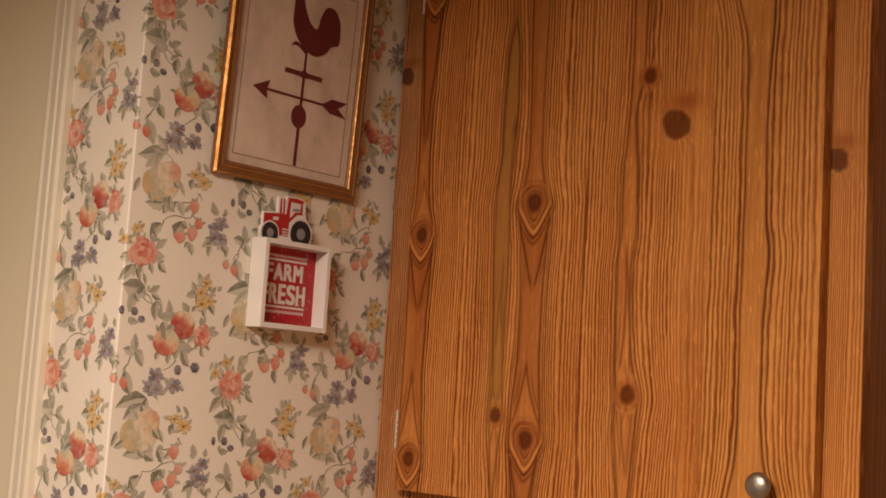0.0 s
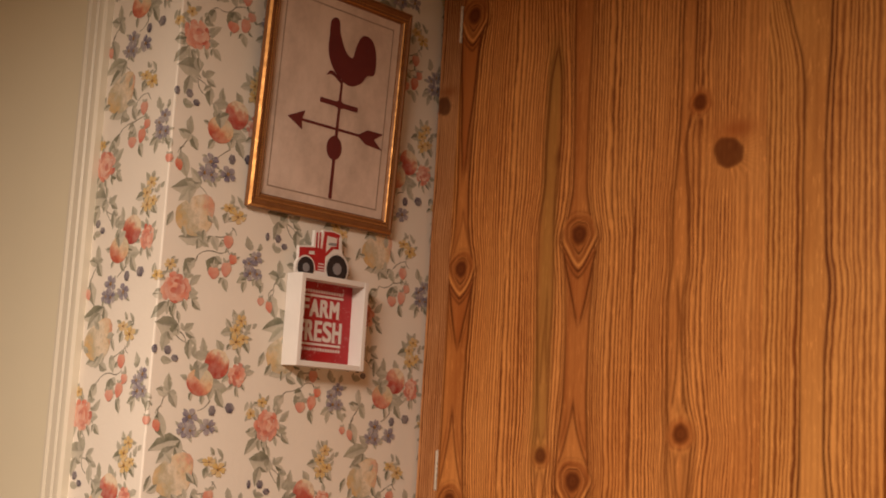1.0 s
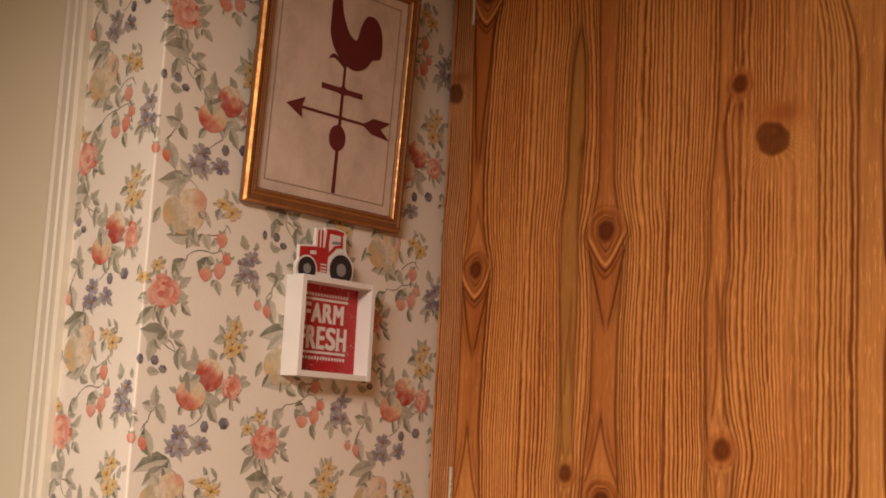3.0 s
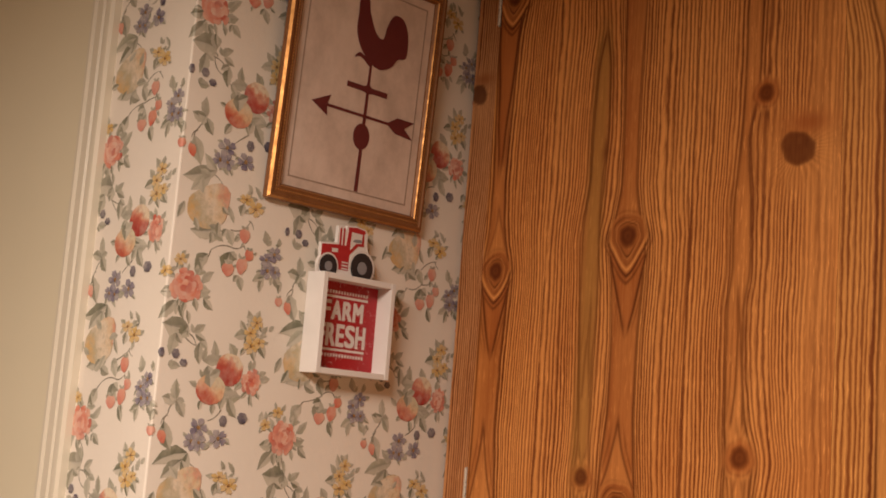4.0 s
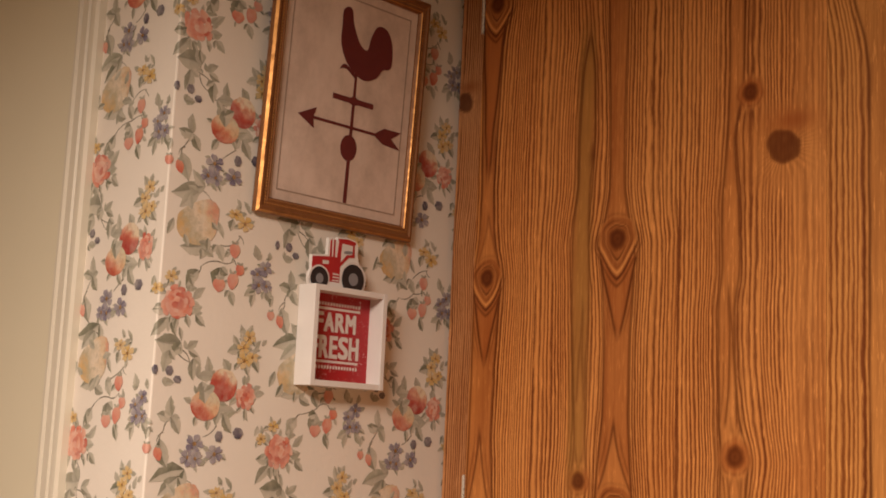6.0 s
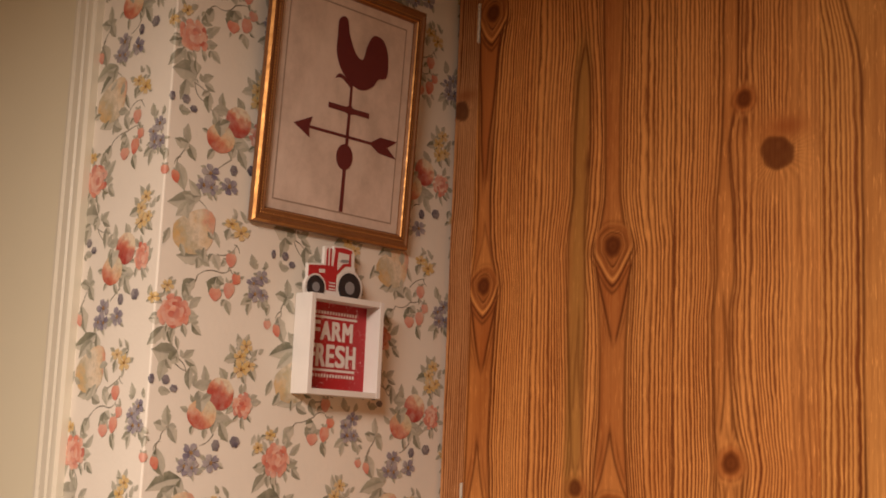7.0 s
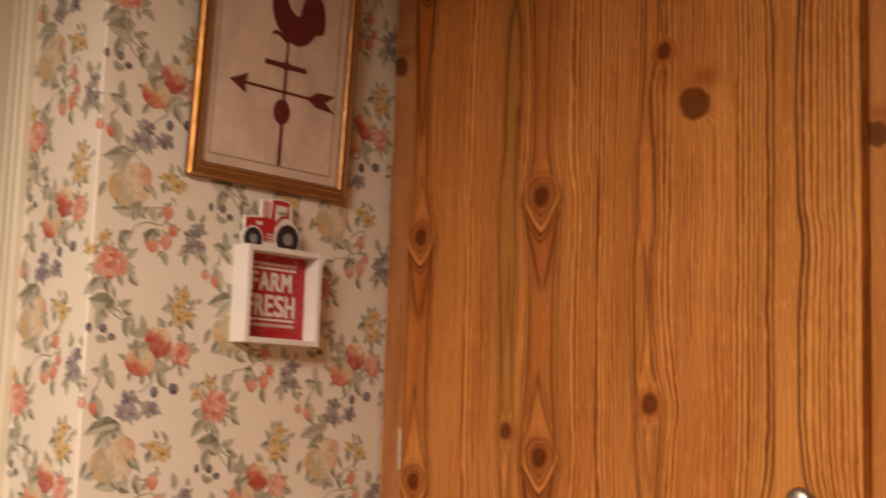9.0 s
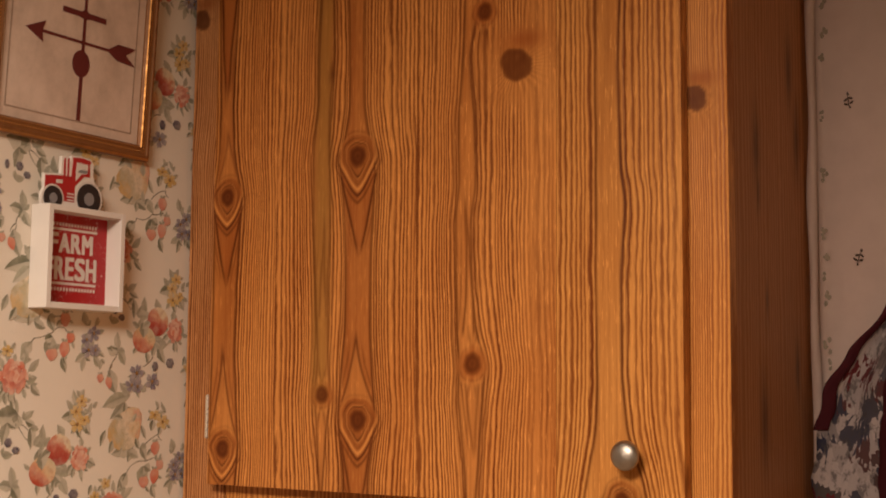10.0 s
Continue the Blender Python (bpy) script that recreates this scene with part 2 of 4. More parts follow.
def distressed(name, base, chip, amount, rough=0.42):
    """Paint with small worn specks of the ground showing through."""
    n = Nodes(name, rough)
    specks = n.ramp(n.noise(330.0, detail=6, rough=0.75), (amount, grey(0)), (amount + 0.035, grey(1)))
    patch = n.ramp(n.noise(40.0, detail=3), (0.45, grey(0)), (0.62, grey(1)))
    tone = n.mix(n.noise(60.0, detail=5), base, tuple(c * 0.82 for c in base))
    n.colour(n.mix(n.math("MULTIPLY", specks, patch), tone, chip))
    return n.bump(n.noise(260, detail=3), 0.12, 0.0006).mat


SIGN_RED = distressed("sign_red", (0.42, 0.012, 0.018), (0.72, 0.60, 0.55), 0.575)
TRACTOR_RED = distressed("tractor_red", (0.46, 0.024, 0.028), (0.72, 0.62, 0.58), 0.72)
SIGN_WHITE = distressed("sign_white", (0.76, 0.70, 0.66), (0.42, 0.08, 0.08), 0.68)
TYRE_BLACK = distressed("tyre_black", (0.022, 0.022, 0.026), (0.20, 0.19, 0.19), 0.66)
HUB_GREY = distressed("hub_grey", (0.27, 0.26, 0.27), (0.40, 0.38, 0.37), 0.65)


def cloth(name, base, dark, weave=900.0, rough=0.85):
    n = Nodes(name, rough, spec=0.2)
    n.colour(n.mix(n.noise(30.0, detail=6), base, dark))
    return n.bump(n.noise(weave, detail=2), 0.35, 0.0008).mat


def patchwork():
    n = Nodes("quilt_print", 0.9, spec=0.15)
    cells = n.add("ShaderNodeTexVoronoi")
    cells.inputs["Scale"].default_value = 44.0
    warp = n.add("ShaderNodeVectorMath")
    wob = n.add("ShaderNodeTexNoise")
    wob.inputs["Scale"].default_value = 26.0
    n.link(n.coords(), warp.inputs[0])
    scl = n.add("ShaderNodeVectorMath")
    scl.operation = "SCALE"
    scl.inputs["Scale"].default_value = 0.05
    n.link(wob.outputs["Color"], scl.inputs[0])
    n.link(scl.outputs[0], warp.inputs[1])
    n.link(warp.outputs[0], cells.inputs["Vector"])
    sep = n.add("ShaderNodeSeparateColor")
    n.link(cells.outputs["Color"], sep.inputs[0])
    tone = n.ramp(sep.outputs[0], (0.0, (0.045, 0.045, 0.08)), (0.18, (0.10, 0.085, 0.10)), (0.34, (0.42, 0.35, 0.34)), (0.80, (0.52, 0.43, 0.41)), (0.90, (0.10, 0.08, 0.075)), (0.98, (0.17, 0.03, 0.035)))
    lines = n.ramp(n.noise(120.0, (1, 1, 0.6), 5, 0.7), (0.52, grey(0)), (0.60, grey(0.7)))
    n.colour(n.mix(lines, tone, (0.09, 0.075, 0.075)))
    return n.bump(n.noise(500, detail=2), 0.4, 0.001).mat


QUILT = patchwork()
WINE_CLOTH = cloth("wine_cloth", (0.10, 0.014, 0.020), (0.065, 0.010, 0.015))
CURTAIN_CLOTH = cloth("curtain_cloth", (0.82, 0.65, 0.575), (0.68, 0.52, 0.455))
SPRIG_INK = cloth("sprig_ink", (0.05, 0.03, 0.025), (0.09, 0.06, 0.045))
LEAF_INK = cloth("curtain_leaf_ink", (0.17, 0.14, 0.10), (0.34, 0.27, 0.21))

# ---- building helpers ----


def mesh_object(name, bm, materials, parent=None, label=""):
    mesh = bpy.data.meshes.new(name)
    bm.normal_update()
    bm.to_mesh(mesh)
    bm.free()
    for m in (materials if isinstance(materials, (list, tuple)) else [materials]):
        mesh.materials.append(m)
    ob = new(name, mesh)
    if parent:
        ob.parent = parent
    if label:
        tagged(ob, label)
    return ob


def part(name, bm, material, parent, label=""):
    return mesh_object(name, bm, material, parent, label)


def thing(name, label, category, group="", at=None):
    ob = new(name)
    ob.empty_display_size = 0.05
    if at is not None:
        ob.matrix_world = at
    return tagged(ob, label, category, group)


def structure(name, bm, material, label=""):
    return tagged(mesh_object(name, bm, material), label, "", "", "structure")


def box(x0, x1, y0, y1, z0, z1, bevel=0.0, bm=None, segments=2):
    made = bmesh.new()
    bmesh.ops.create_cube(made, size=1.0, matrix=Matrix.LocRotScale(((x0 + x1) / 2, (y0 + y1) / 2, (z0 + z1) / 2), None, (x1 - x0, y1 - y0, z1 - z0)))
    if bevel:
        bmesh.ops.bevel(made, geom=list(made.edges), offset=bevel, segments=segments, affect="EDGES", profile=0.6)
    if bm is None:
        return made
    tmp = bpy.data.meshes.new("tmp")
    made.to_mesh(tmp)
    made.free()
    bm.from_mesh(tmp)
    bpy.data.meshes.remove(tmp)
    return bm


def prism(points, depth, bevel=0.0, at=lambda a, b, c: (c, a, b)):
    """A flat outline (a, b) given a thickness along c, from 0 to depth."""
    bm = bmesh.new()
    face = bm.faces.new([bm.verts.new((a, b, 0)) for a, b in points])
    out = bmesh.ops.extrude_face_region(bm, geom=[face])
    for v in out["geom"]:
        if isinstance(v, bmesh.types.BMVert):
            v.co.z += depth
    bmesh.ops.recalc_face_normals(bm, faces=list(bm.faces))
    if bevel:
        rim = [e for e in bm.edges if all(v.co.z > depth * 0.5 for v in e.verts)]
        bmesh.ops.bevel(bm, geom=rim, offset=bevel, segments=2, affect="EDGES", profile=0.5)
    for v in bm.verts:
        v.co = at(*v.co)
    bmesh.ops.recalc_face_normals(bm, faces=list(bm.faces))
    return bm


def oval(ca, cb, ra, rb, n=28, start=0.0, end=360.0):
    steps = n if end - start >= 360 else n + 1
    return [(ca + ra * math.cos(radians(start + (end - start) * i / n)), cb + rb * math.sin(radians(start + (end - start) * i / n))) for i in range(steps)]


def smooth_outline(points, n=6):
    """A closed rounded outline through a few control points."""
    out = []
    k = len(points)
    for i in range(k):
        p0, p1, p2, p3 = (Vector(points[(i + j - 1) % k]) for j in range(4))
        for s in range(n):
            t = s / n
            out.append(tuple(0.5 * (2 * p1 + (p2 - p0) * t + (2 * p0 - 5 * p1 + 4 * p2 - p3) * t * t + (3 * p1 - p0 - 3 * p2 + p3) * t ** 3)))
    return out


def turned(profile, n=32, axis=lambda r, a, h: (r * math.cos(a), -h, r * math.sin(a))):
    """A turned form from (radius, height) pairs."""
    bm = bmesh.new()
    rings = [[bm.verts.new(axis(max(r, 1e-5), 2 * math.pi * i / n, h)) for i in range(n)] for r, h in profile]
    for a, b in zip(rings, rings[1:]):
        for i in range(n):
            bm.faces.new((a[i], a[(i + 1) % n], b[(i + 1) % n], b[i]))
    bm.faces.new(rings[0]), bm.faces.new(rings[-1])
    bmesh.ops.remove_doubles(bm, verts=list(bm.verts), dist=1e-5)
    bmesh.ops.recalc_face_normals(bm, faces=list(bm.faces))
    for f in bm.faces:
        f.smooth = True
    return bm


def wobble(x, z, seed, fx, fz):
    """A smooth pseudo-random field from a few sines, about -1 to 1."""
    rng = np.random.RandomState(seed)
    out = np.zeros_like(x)
    for k in range(6):
        a, b, p = rng.uniform(-1, 1) * fx, rng.uniform(-1, 1) * fz, rng.uniform(0, 6.28)
        out += np.sin(a * x + b * z + p)
    return out / 3.0


def along(Z, height, points, column, blur=0.010):
    """One column of a list of (z, ...) points as a smooth course up the board."""
    zs = np.linspace(-0.1, height + 0.1, 600)
    rows = sorted(points)
    values = np.interp(zs, [p[0] for p in rows], [p[column] for p in rows])
    k = np.exp(-(np.arange(-30, 31) * (zs[1] - zs[0]) / blur) ** 2)
    values = np.convolve(np.pad(values, 30, mode="edge"), k / k.sum(), mode="valid")
    return np.interp(Z[:, 0], zs, values)[:, None]


def gauss(d, width):
    return np.exp(-(d / width) ** 2)


def board(name, width, height, thick, material, parent, matrix, spacing=0.005, seed=1, step=0.002, sway=0.003, round_edge=0.0008, bands=(), knots=(), vees=(), stains=(), faint=(), leans=(), label=""):
    """A pine board: its front faces -y in its own space, x across, z along the grain. bands: the plain heartwood that the lines part
    round, as (redness, edge, [(z, left, right), ...]). knots: x, z, radius and kind ('eye', 'spot', 'plug' or 'smudge'). vees: pointed flames, as
    x at the base, z at the base, half width there, x and z of the tip, redness. stains: x, half width, z from and to of an olive streak.
    faint: x from, x to and strength of stretches with weak lines. leans: x, z, reach across and along, and shift of the lines."""
    nx, nz = max(2, int(width / step)) + 1, max(2, int(height / (step * 1.4))) + 1
    X, Z = np.meshgrid(np.linspace(0, width, nx), np.linspace(0, height, nz))
    U = X + sway * 0.22 * wobble(X, Z, seed + 7, 60, 24) + sway * 0.10 * wobble(X, Z, seed + 3, 190, 120)
    S = U + sway * 0.8 * wobble(X, Z, seed, 14, 5)
    line, dark, light, flame = np.ones_like(X), np.zeros_like(X), np.zeros_like(X), np.zeros_like(X)
    patchy = 0.72 + 0.28 * wobble(X, Z, seed + 21, 70, 40)
    for x0, x1, amount in faint:
        line *= 1 - (1 - amount) * np.clip((S - x0) / 0.008, 0, 1) * np.clip((x1 - S) / 0.008, 0, 1)
    for lx, lz, ax, az, shift in leans:
        S = S + shift * gauss(U - lx, ax) * gauss(Z - lz, az)
    inside = np.zeros_like(X)
    for red, edge, path in bands:
        left, right = along(Z, height, path, 1), along(Z, height, path, 2)
        mid, w = (left + right) / 2, np.maximum((right - left) / 2, 0.0)
        rest = np.mean([(p[1] + p[2]) / 2 for p in path])
        dx = U - mid
        far = np.abs(dx) - w
        S = S - (mid - rest) * np.exp(-np.maximum(far, 0) / 0.035)
        S = np.where(far > 0, S - np.sign(dx) * w * np.exp(-np.maximum(far, 0) / 0.034), S - dx)
        within = np.clip(0.5 - far / 0.0016, 0, 1) * np.clip(w / 0.002, 0, 1)
        inside = np.maximum(inside, within)
        line *= 1 - 0.94 * within
        flame = np.maximum(flame, red * within * np.clip(0.75 + 0.25 * patchy, 0, 1))
        dark = np.maximum(dark, np.minimum(1.0, 1.15 * edge) * (0.4 + 0.6 * patchy) * gauss(far - 0.0002, 0.0017) * np.clip(w / 0.002, 0, 1))
        dark = np.maximum(dark, 0.75 * edge * patchy * gauss(far - 0.0052, 0.0012) * np.clip(w / 0.006, 0, 1))
    for bx, bz, half, tx, tz, red in vees:
        t = np.clip((Z - bz) / (tz - bz), 0, 1)
        down = tz < bz
        mid = bx + (tx - bx) * t + 0.0008 * wobble(X, Z, seed + 31, 10, 90)
        h = half * ((1 - t) ** (0.95 if down else 1.7))
        d = np.abs(U - mid) - h
        on = (Z - bz) * (tz - bz) > 0
        fade = np.where(on, np.clip(t / 0.06, 0, 1) * np.clip((1.0 - t) / 0.16, 0, 1), 0)
        fill = np.clip(0.5 - d / 0.0018, 0, 1) * fade
        if down:
            flame = np.maximum(flame, red * fill * (0.8 + 0.2 * patchy))
            dark = np.maximum(dark * (1 - 0.7 * fill), np.minimum(1.0, 0.45 + 0.72 * red) * gauss(d, 0.0018) * fade * np.clip(1.15 - 0.35 * t, 0, 1))
            for off, amount in ((0.0046, 0.75), (0.0090, 0.55)):
                dark = np.maximum(dark, amount * patchy * gauss(d - off, 0.0012) * fade * np.clip((1.0 - t) / 0.30, 0, 1) * np.clip(inside + 0.2, 0, 1))
        else:
            light = np.maximum(light, 0.16 * red * fill * np.clip(h / 0.004, 0, 1))
            flame = flame * (1 - 0.5 * red * fill)
            dark = np.maximum(dark, np.minimum(0.95, 1.1 * red * (0.5 + 0.5 * patchy)) * gauss(d, 0.0016) * fade)
            dark = np.maximum(dark, 0.70 * red * patchy * gauss(d - 0.0062, 0.0014) * fade * np.clip((1 - t) / 0.4, 0, 1))
    for kx, kz, r, kind in knots:
        dx, dz = U - kx, Z - kz
        if kind == "smudge":
            dark = np.maximum(dark, 0.75 * np.exp(-(dx / r) ** 2 - (dz / (3.4 * r)) ** 2))
            continue
        turn = np.arctan2(dz, dx)
        ragged = 1 + 0.035 * np.sin(3 * turn + kx * 90) + 0.022 * np.sin(7 * turn + kz * 50)
        q = np.sqrt(dx ** 2 + (dz * np.where(dz < 0, 0.86, 0.94)) ** 2) * ragged
        if kind == "eye":
            low = (np.abs(dx) ** 1.32 + np.abs(0.62 * dz) ** 1.32) ** (1 / 1.32)
            blend = np.clip(-dz / (1.6 * r), 0, 1)
            kite = (q * (1 - blend) + low * blend) * (1 + 0.02 * np.sin(5 * turn + kz * 70))
            rim = 2.05 * r
            body = np.clip((rim - kite) / 0.003 + 0.5, 0, 1)
            line *= 1 - 0.95 * np.clip((rim + 0.002 - kite) / 0.002, 0, 1)
            dark *= 1 - body
            flame = np.maximum(flame * (1 - body), 0.62 * body)
            dark = np.maximum(dark, 0.20 * body)
            lower = np.clip(0.25 - dz / (1.4 * r), 0.0, 1)
            light = light * (1 - body)
            for ring, amount, wide in ((1.24, 0.92, 0.0012), (1.48, 0.72, 0.0010), (1.70, 0.80, 0.0011)):
                dark = np.maximum(dark, amount * gauss(kite - ring * r, wide) * (0.65 + 0.35 * np.sin(turn * 2 + ring * 9)))
            pale = gauss(kite - 1.98 * r, 0.12 * r) * lower
            dark *= 1 - 0.9 * pale
            light = np.maximum(light, 0.66 * pale)
            light = np.maximum(light, 0.34 * gauss(kite - 1.37 * r, 0.0008) * patchy)
            dark = np.maximum(dark, 0.95 * gauss(kite - 2.34 * r, 0.0014) * np.clip(0.75 - 0.5 * dz / (2 * r), 0.3, 1))
            dark = np.maximum(dark, 0.70 * gauss(kite - 2.75 * r, 0.0013) * np.clip(0.4 - dz / (2 * r), 0, 1))
        elif kind == "spot":
            ring = gauss(q - 1.55 * r, 0.0013)
            line *= np.clip((q - 1.2 * r) / (1.0 * r), 0.05, 1)
            dark = np.maximum(dark * np.clip((q - r) / r, 0, 1), 0.38 * ring * np.clip(0.9 - 0.3 * dz / r, 0.4, 1))
            flame = np.maximum(flame, 0.75 * np.exp(-(q / (1.75 * r)) ** 6))
            for off, amount in ((-0.55, 0.60), (0.35, 0.35), (0.75, 0.35)):
                light = np.maximum(light, amount * gauss(dx - off * r, 0.0012) * gauss(np.abs(dz) - 1.75 * r, 0.55 * r))
            wedge = gauss(np.abs(dx) - 0.15 * np.abs(dz), 0.0016) * np.clip((np.abs(dz) - 1.4 * r) / r, 0, 1) * np.clip((5.5 * r - np.abs(dz)) / (3 * r), 0, 1)
            dark = np.maximum(dark, 0.50 * wedge)
        else:
            line *= np.clip(0.12 + (q - r) / (2.4 * r), 0.12, 1)
            rays = 0.5 + 0.5 * np.sin(turn * 34 + 5 * np.sin(turn * 3))
            halo = np.exp(-np.maximum(q - r, 0) / (0.55 * r)) * np.clip(0.5 - 0.8 * dz / r + 0.5 * dx / r, 0, 1)
            light = np.maximum(light, 0.42 * halo * rays)
            dark = np.maximum(dark, 0.35 * halo * (1 - rays))
            over = gauss(dx - 0.5 * r, 1.4 * r) * gauss(dz - 1.5 * r, 0.7 * r)
            flame = np.maximum(flame, 0.8 * over)
        if kind == "plug":
            q = (np.abs(dx + 0.15 * dz) ** 2.2 + np.abs(dz) ** 2.2) ** (1 / 2.2) * ragged
        core = np.exp(-(q / (r * 1.04)) ** (9 if kind != "plug" else 18))
        tone = {"eye": 0.90, "spot": 0.80, "plug": 0.84}[kind] + 0.03 * wobble(X, Z, seed + 9, 600, 500)
        if kind != "plug":
            tone = tone + 0.05 * np.cos(q / r * 11)
        light = light * (1 - core)
        dark = np.maximum(dark * (1 - core), core * np.clip(tone, 0, 1))
    stain = np.zeros_like(X)
    for sx, sw, z0, z1 in stains:
        fade = np.clip((Z - z0) / 0.05, 0, 1) * np.clip((z1 - Z) / 0.05, 0, 1)
        stain = np.maximum(stain, fade * np.exp(-((U - sx) / sw) ** 4))
    base = np.linspace(-0.05, width + 0.05, 900)
    cumul = np.concatenate([[0], np.cumsum(np.diff(base) * (1 + 0.30 * np.sin(base[1:] * 95 + seed) + 0.22 * np.sin(base[1:] * 233 + 2.1 * seed) + 0.20 * np.sin(base[1:] * 517 + 3.7 * seed)) / spacing)])
    grain = np.interp(S.ravel(), base, cumul)
    Y = np.zeros_like(X)
    Y[0, :] = Y[-1, :] = Y[:, 0] = Y[:, -1] = round_edge
    front = np.stack([X.ravel(), Y.ravel(), Z.ravel()], 1)
    idx = np.arange(nx * nz).reshape(nz, nx)
    quads = np.stack([idx[:-1, :-1], idx[:-1, 1:], idx[1:, 1:], idx[1:, :-1]], -1).reshape(-1, 4)
    rim = np.concatenate([idx[0, :], idx[1:, -1], idx[-1, -2::-1], idx[-2:0:-1, 0]])
    back = front[rim].copy()
    back[:, 1] = thick
    start = len(front)
    m = len(rim)
    ring2 = start + np.arange(m)
    sides = np.stack([rim, ring2, np.roll(ring2, -1), np.roll(rim, -1)], 1)
    verts = np.concatenate([front, back])
    mesh = bpy.data.meshes.new(name)
    mesh.from_pydata(verts.tolist(), [], quads.tolist() + sides.tolist() + [ring2.tolist()])
    pad = np.concatenate([grain, grain[rim]]), np.concatenate([line.ravel(), line.ravel()[rim]]), np.concatenate([dark.ravel(), dark.ravel()[rim]]), np.concatenate([light.ravel(), light.ravel()[rim]]), np.concatenate([stain.ravel(), stain.ravel()[rim]]), np.concatenate([flame.ravel(), flame.ravel()[rim]])
    for key, values in zip(("grain", "line", "knot", "pale", "stain", "heart"), pad):
        at = mesh.attributes.new(key, "FLOAT", "POINT")
        at.data.foreach_set("value", values.astype(np.float32))
    mesh.materials.append(material)
    mesh.update()
    ob = new(name, mesh)
    ob.parent = parent
    ob.matrix_local = matrix
    if label:
        tagged(ob, label)
    return ob

# ---- the room ----
FLOOR_Z, CEIL_Z = 0.10, 2.56
CORNER_Y, CORNER_R, BACK_Y = -0.392, 0.0020, 0.312
LEFT_X = -0.150


def fold(u, h, v):
    """From the unrolled paper (u along, h off the wall, v up) to the wall, round its outside corner at CORNER_Y."""
    arc = CORNER_R * math.pi / 2
    d = u - CORNER_Y
    if d >= arc / 2:
        return Vector((h, CORNER_Y + CORNER_R + d - arc / 2, v))
    if d <= -arc / 2:
        return Vector((-CORNER_R + d + arc / 2, CORNER_Y - h, v))
    a = -math.pi / 4 + d / CORNER_R
    r = CORNER_R + h
    return Vector((-CORNER_R + r * math.cos(a), CORNER_Y + CORNER_R + r * math.sin(a), v))


def wall_corner():
    arc = CORNER_R * math.pi / 2
    plan = [fold(CORNER_Y + LEFT_X, 0, 0)] + [fold(CORNER_Y - arc / 2 + arc * i / 6, 0, 0) for i in range(7)] + [Vector((0, BACK_Y, 0))]
    plan += [Vector((-0.11, BACK_Y, 0)), Vector((-0.11, CORNER_Y + 0.11, 0)), Vector((LEFT_X, CORNER_Y + 0.11, 0))]
    bm = prism([(p.x, p.y) for p in plan], CEIL_Z - FLOOR_Z, at=lambda a, b, c: (a, b, c + FLOOR_Z))
    return structure("wall_west", bm, PAPER, "cream floral wallpaper on a wall that turns a corner")


wall = wall_corner()

# The printed pattern: one cell of motifs, repeated with a half drop.
STEP_U, STEP_V = 0.1405, 0.1395
LEAVES_ROSE = [
    (-0.38, 1.724, -135, 0.0269, 0.0121), (-0.376, 1.722, -65, 0.0166, 0.0066), (-0.357, 1.727, -75, 0.0114, 0.0057), (-0.348, 1.73, -40, 0.017, 0.0085), (-0.356, 1.736, 7, 0.0161, 0.0097),
    (-0.352, 1.744, 43, 0.0191, 0.0086), (-0.382, 1.732, -174, 0.0181, 0.0109), (-0.362, 1.756, 0, 0.014, 0.007), (-0.4, 1.764, -110, 0.0117, 0.0059), (-0.362, 1.701, 180, 0.03, 0.0225),
    (-0.375, 1.693, -105, 0.0228, 0.0125), (-0.366, 1.716, -74, 0.0146, 0.0051), (-0.362, 1.696, -150, 0.0081, 0.004), (-0.356, 1.695, 33, 0.0166, 0.0083), (-0.353, 1.694, -23, 0.0152, 0.0076),
    (-0.346, 1.687, -87, 0.022, 0.011), (-0.381, 1.661, 0, 0.014, 0.0084),
]
LEAVES_PEACH = [
    (-0.327, 1.67, 96, 0.0201, 0.009), (-0.301, 1.674, 121, 0.0175, 0.0105), (-0.334, 1.665, -77, 0.0184, 0.0148), (-0.341, 1.669, 2, 0.026, 0.0104), (-0.4105, 1.7845, 90, 0.02, 0.012),
    (-0.4185, 1.7825, -72, 0.0158, 0.0047), (-0.4195, 1.7835, -144, 0.0086, 0.0034), (-0.4155, 1.7825, -22, 0.0108, 0.0043), (-0.316, 1.64, -6, 0.0272, 0.0149), (-0.309, 1.637, -110, 0.0149, 0.0089),
    (-0.305, 1.635, -58, 0.0225, 0.0112), (-0.318, 1.644, -3, 0.018, 0.0072),
]
LEAVES_PEAR = [
    (-0.347, 1.858, -163, 0.0418, 0.0167), (-0.354, 1.851, -141, 0.0284, 0.0128), (-0.382, 1.821, -112, 0.0184, 0.0074), (-0.339, 1.8, -171, 0.0334, 0.015), (-0.347, 1.796, -24, 0.0175, 0.0105),
    (-0.328, 1.825, -63, 0.0179, 0.0063), (-0.328, 1.802, -61, 0.0184, 0.011), (-0.31, 1.798, -135, 0.0099, 0.0059), (-0.309, 1.831, -103, 0.0133, 0.0093), (-0.288, 1.839, 127, 0.015, 0.0053),
    (-0.3, 1.844, 127, 0.01, 0.005),
]
LEAVES_BERRY = [
    (-0.321, 1.78, -108, 0.0221, 0.0166), (-0.309, 1.758, -65, 0.0166, 0.0091), (-0.348, 1.774, -129, 0.022, 0.0132), (-0.359, 1.768, -63, 0.0134, 0.0067),
]
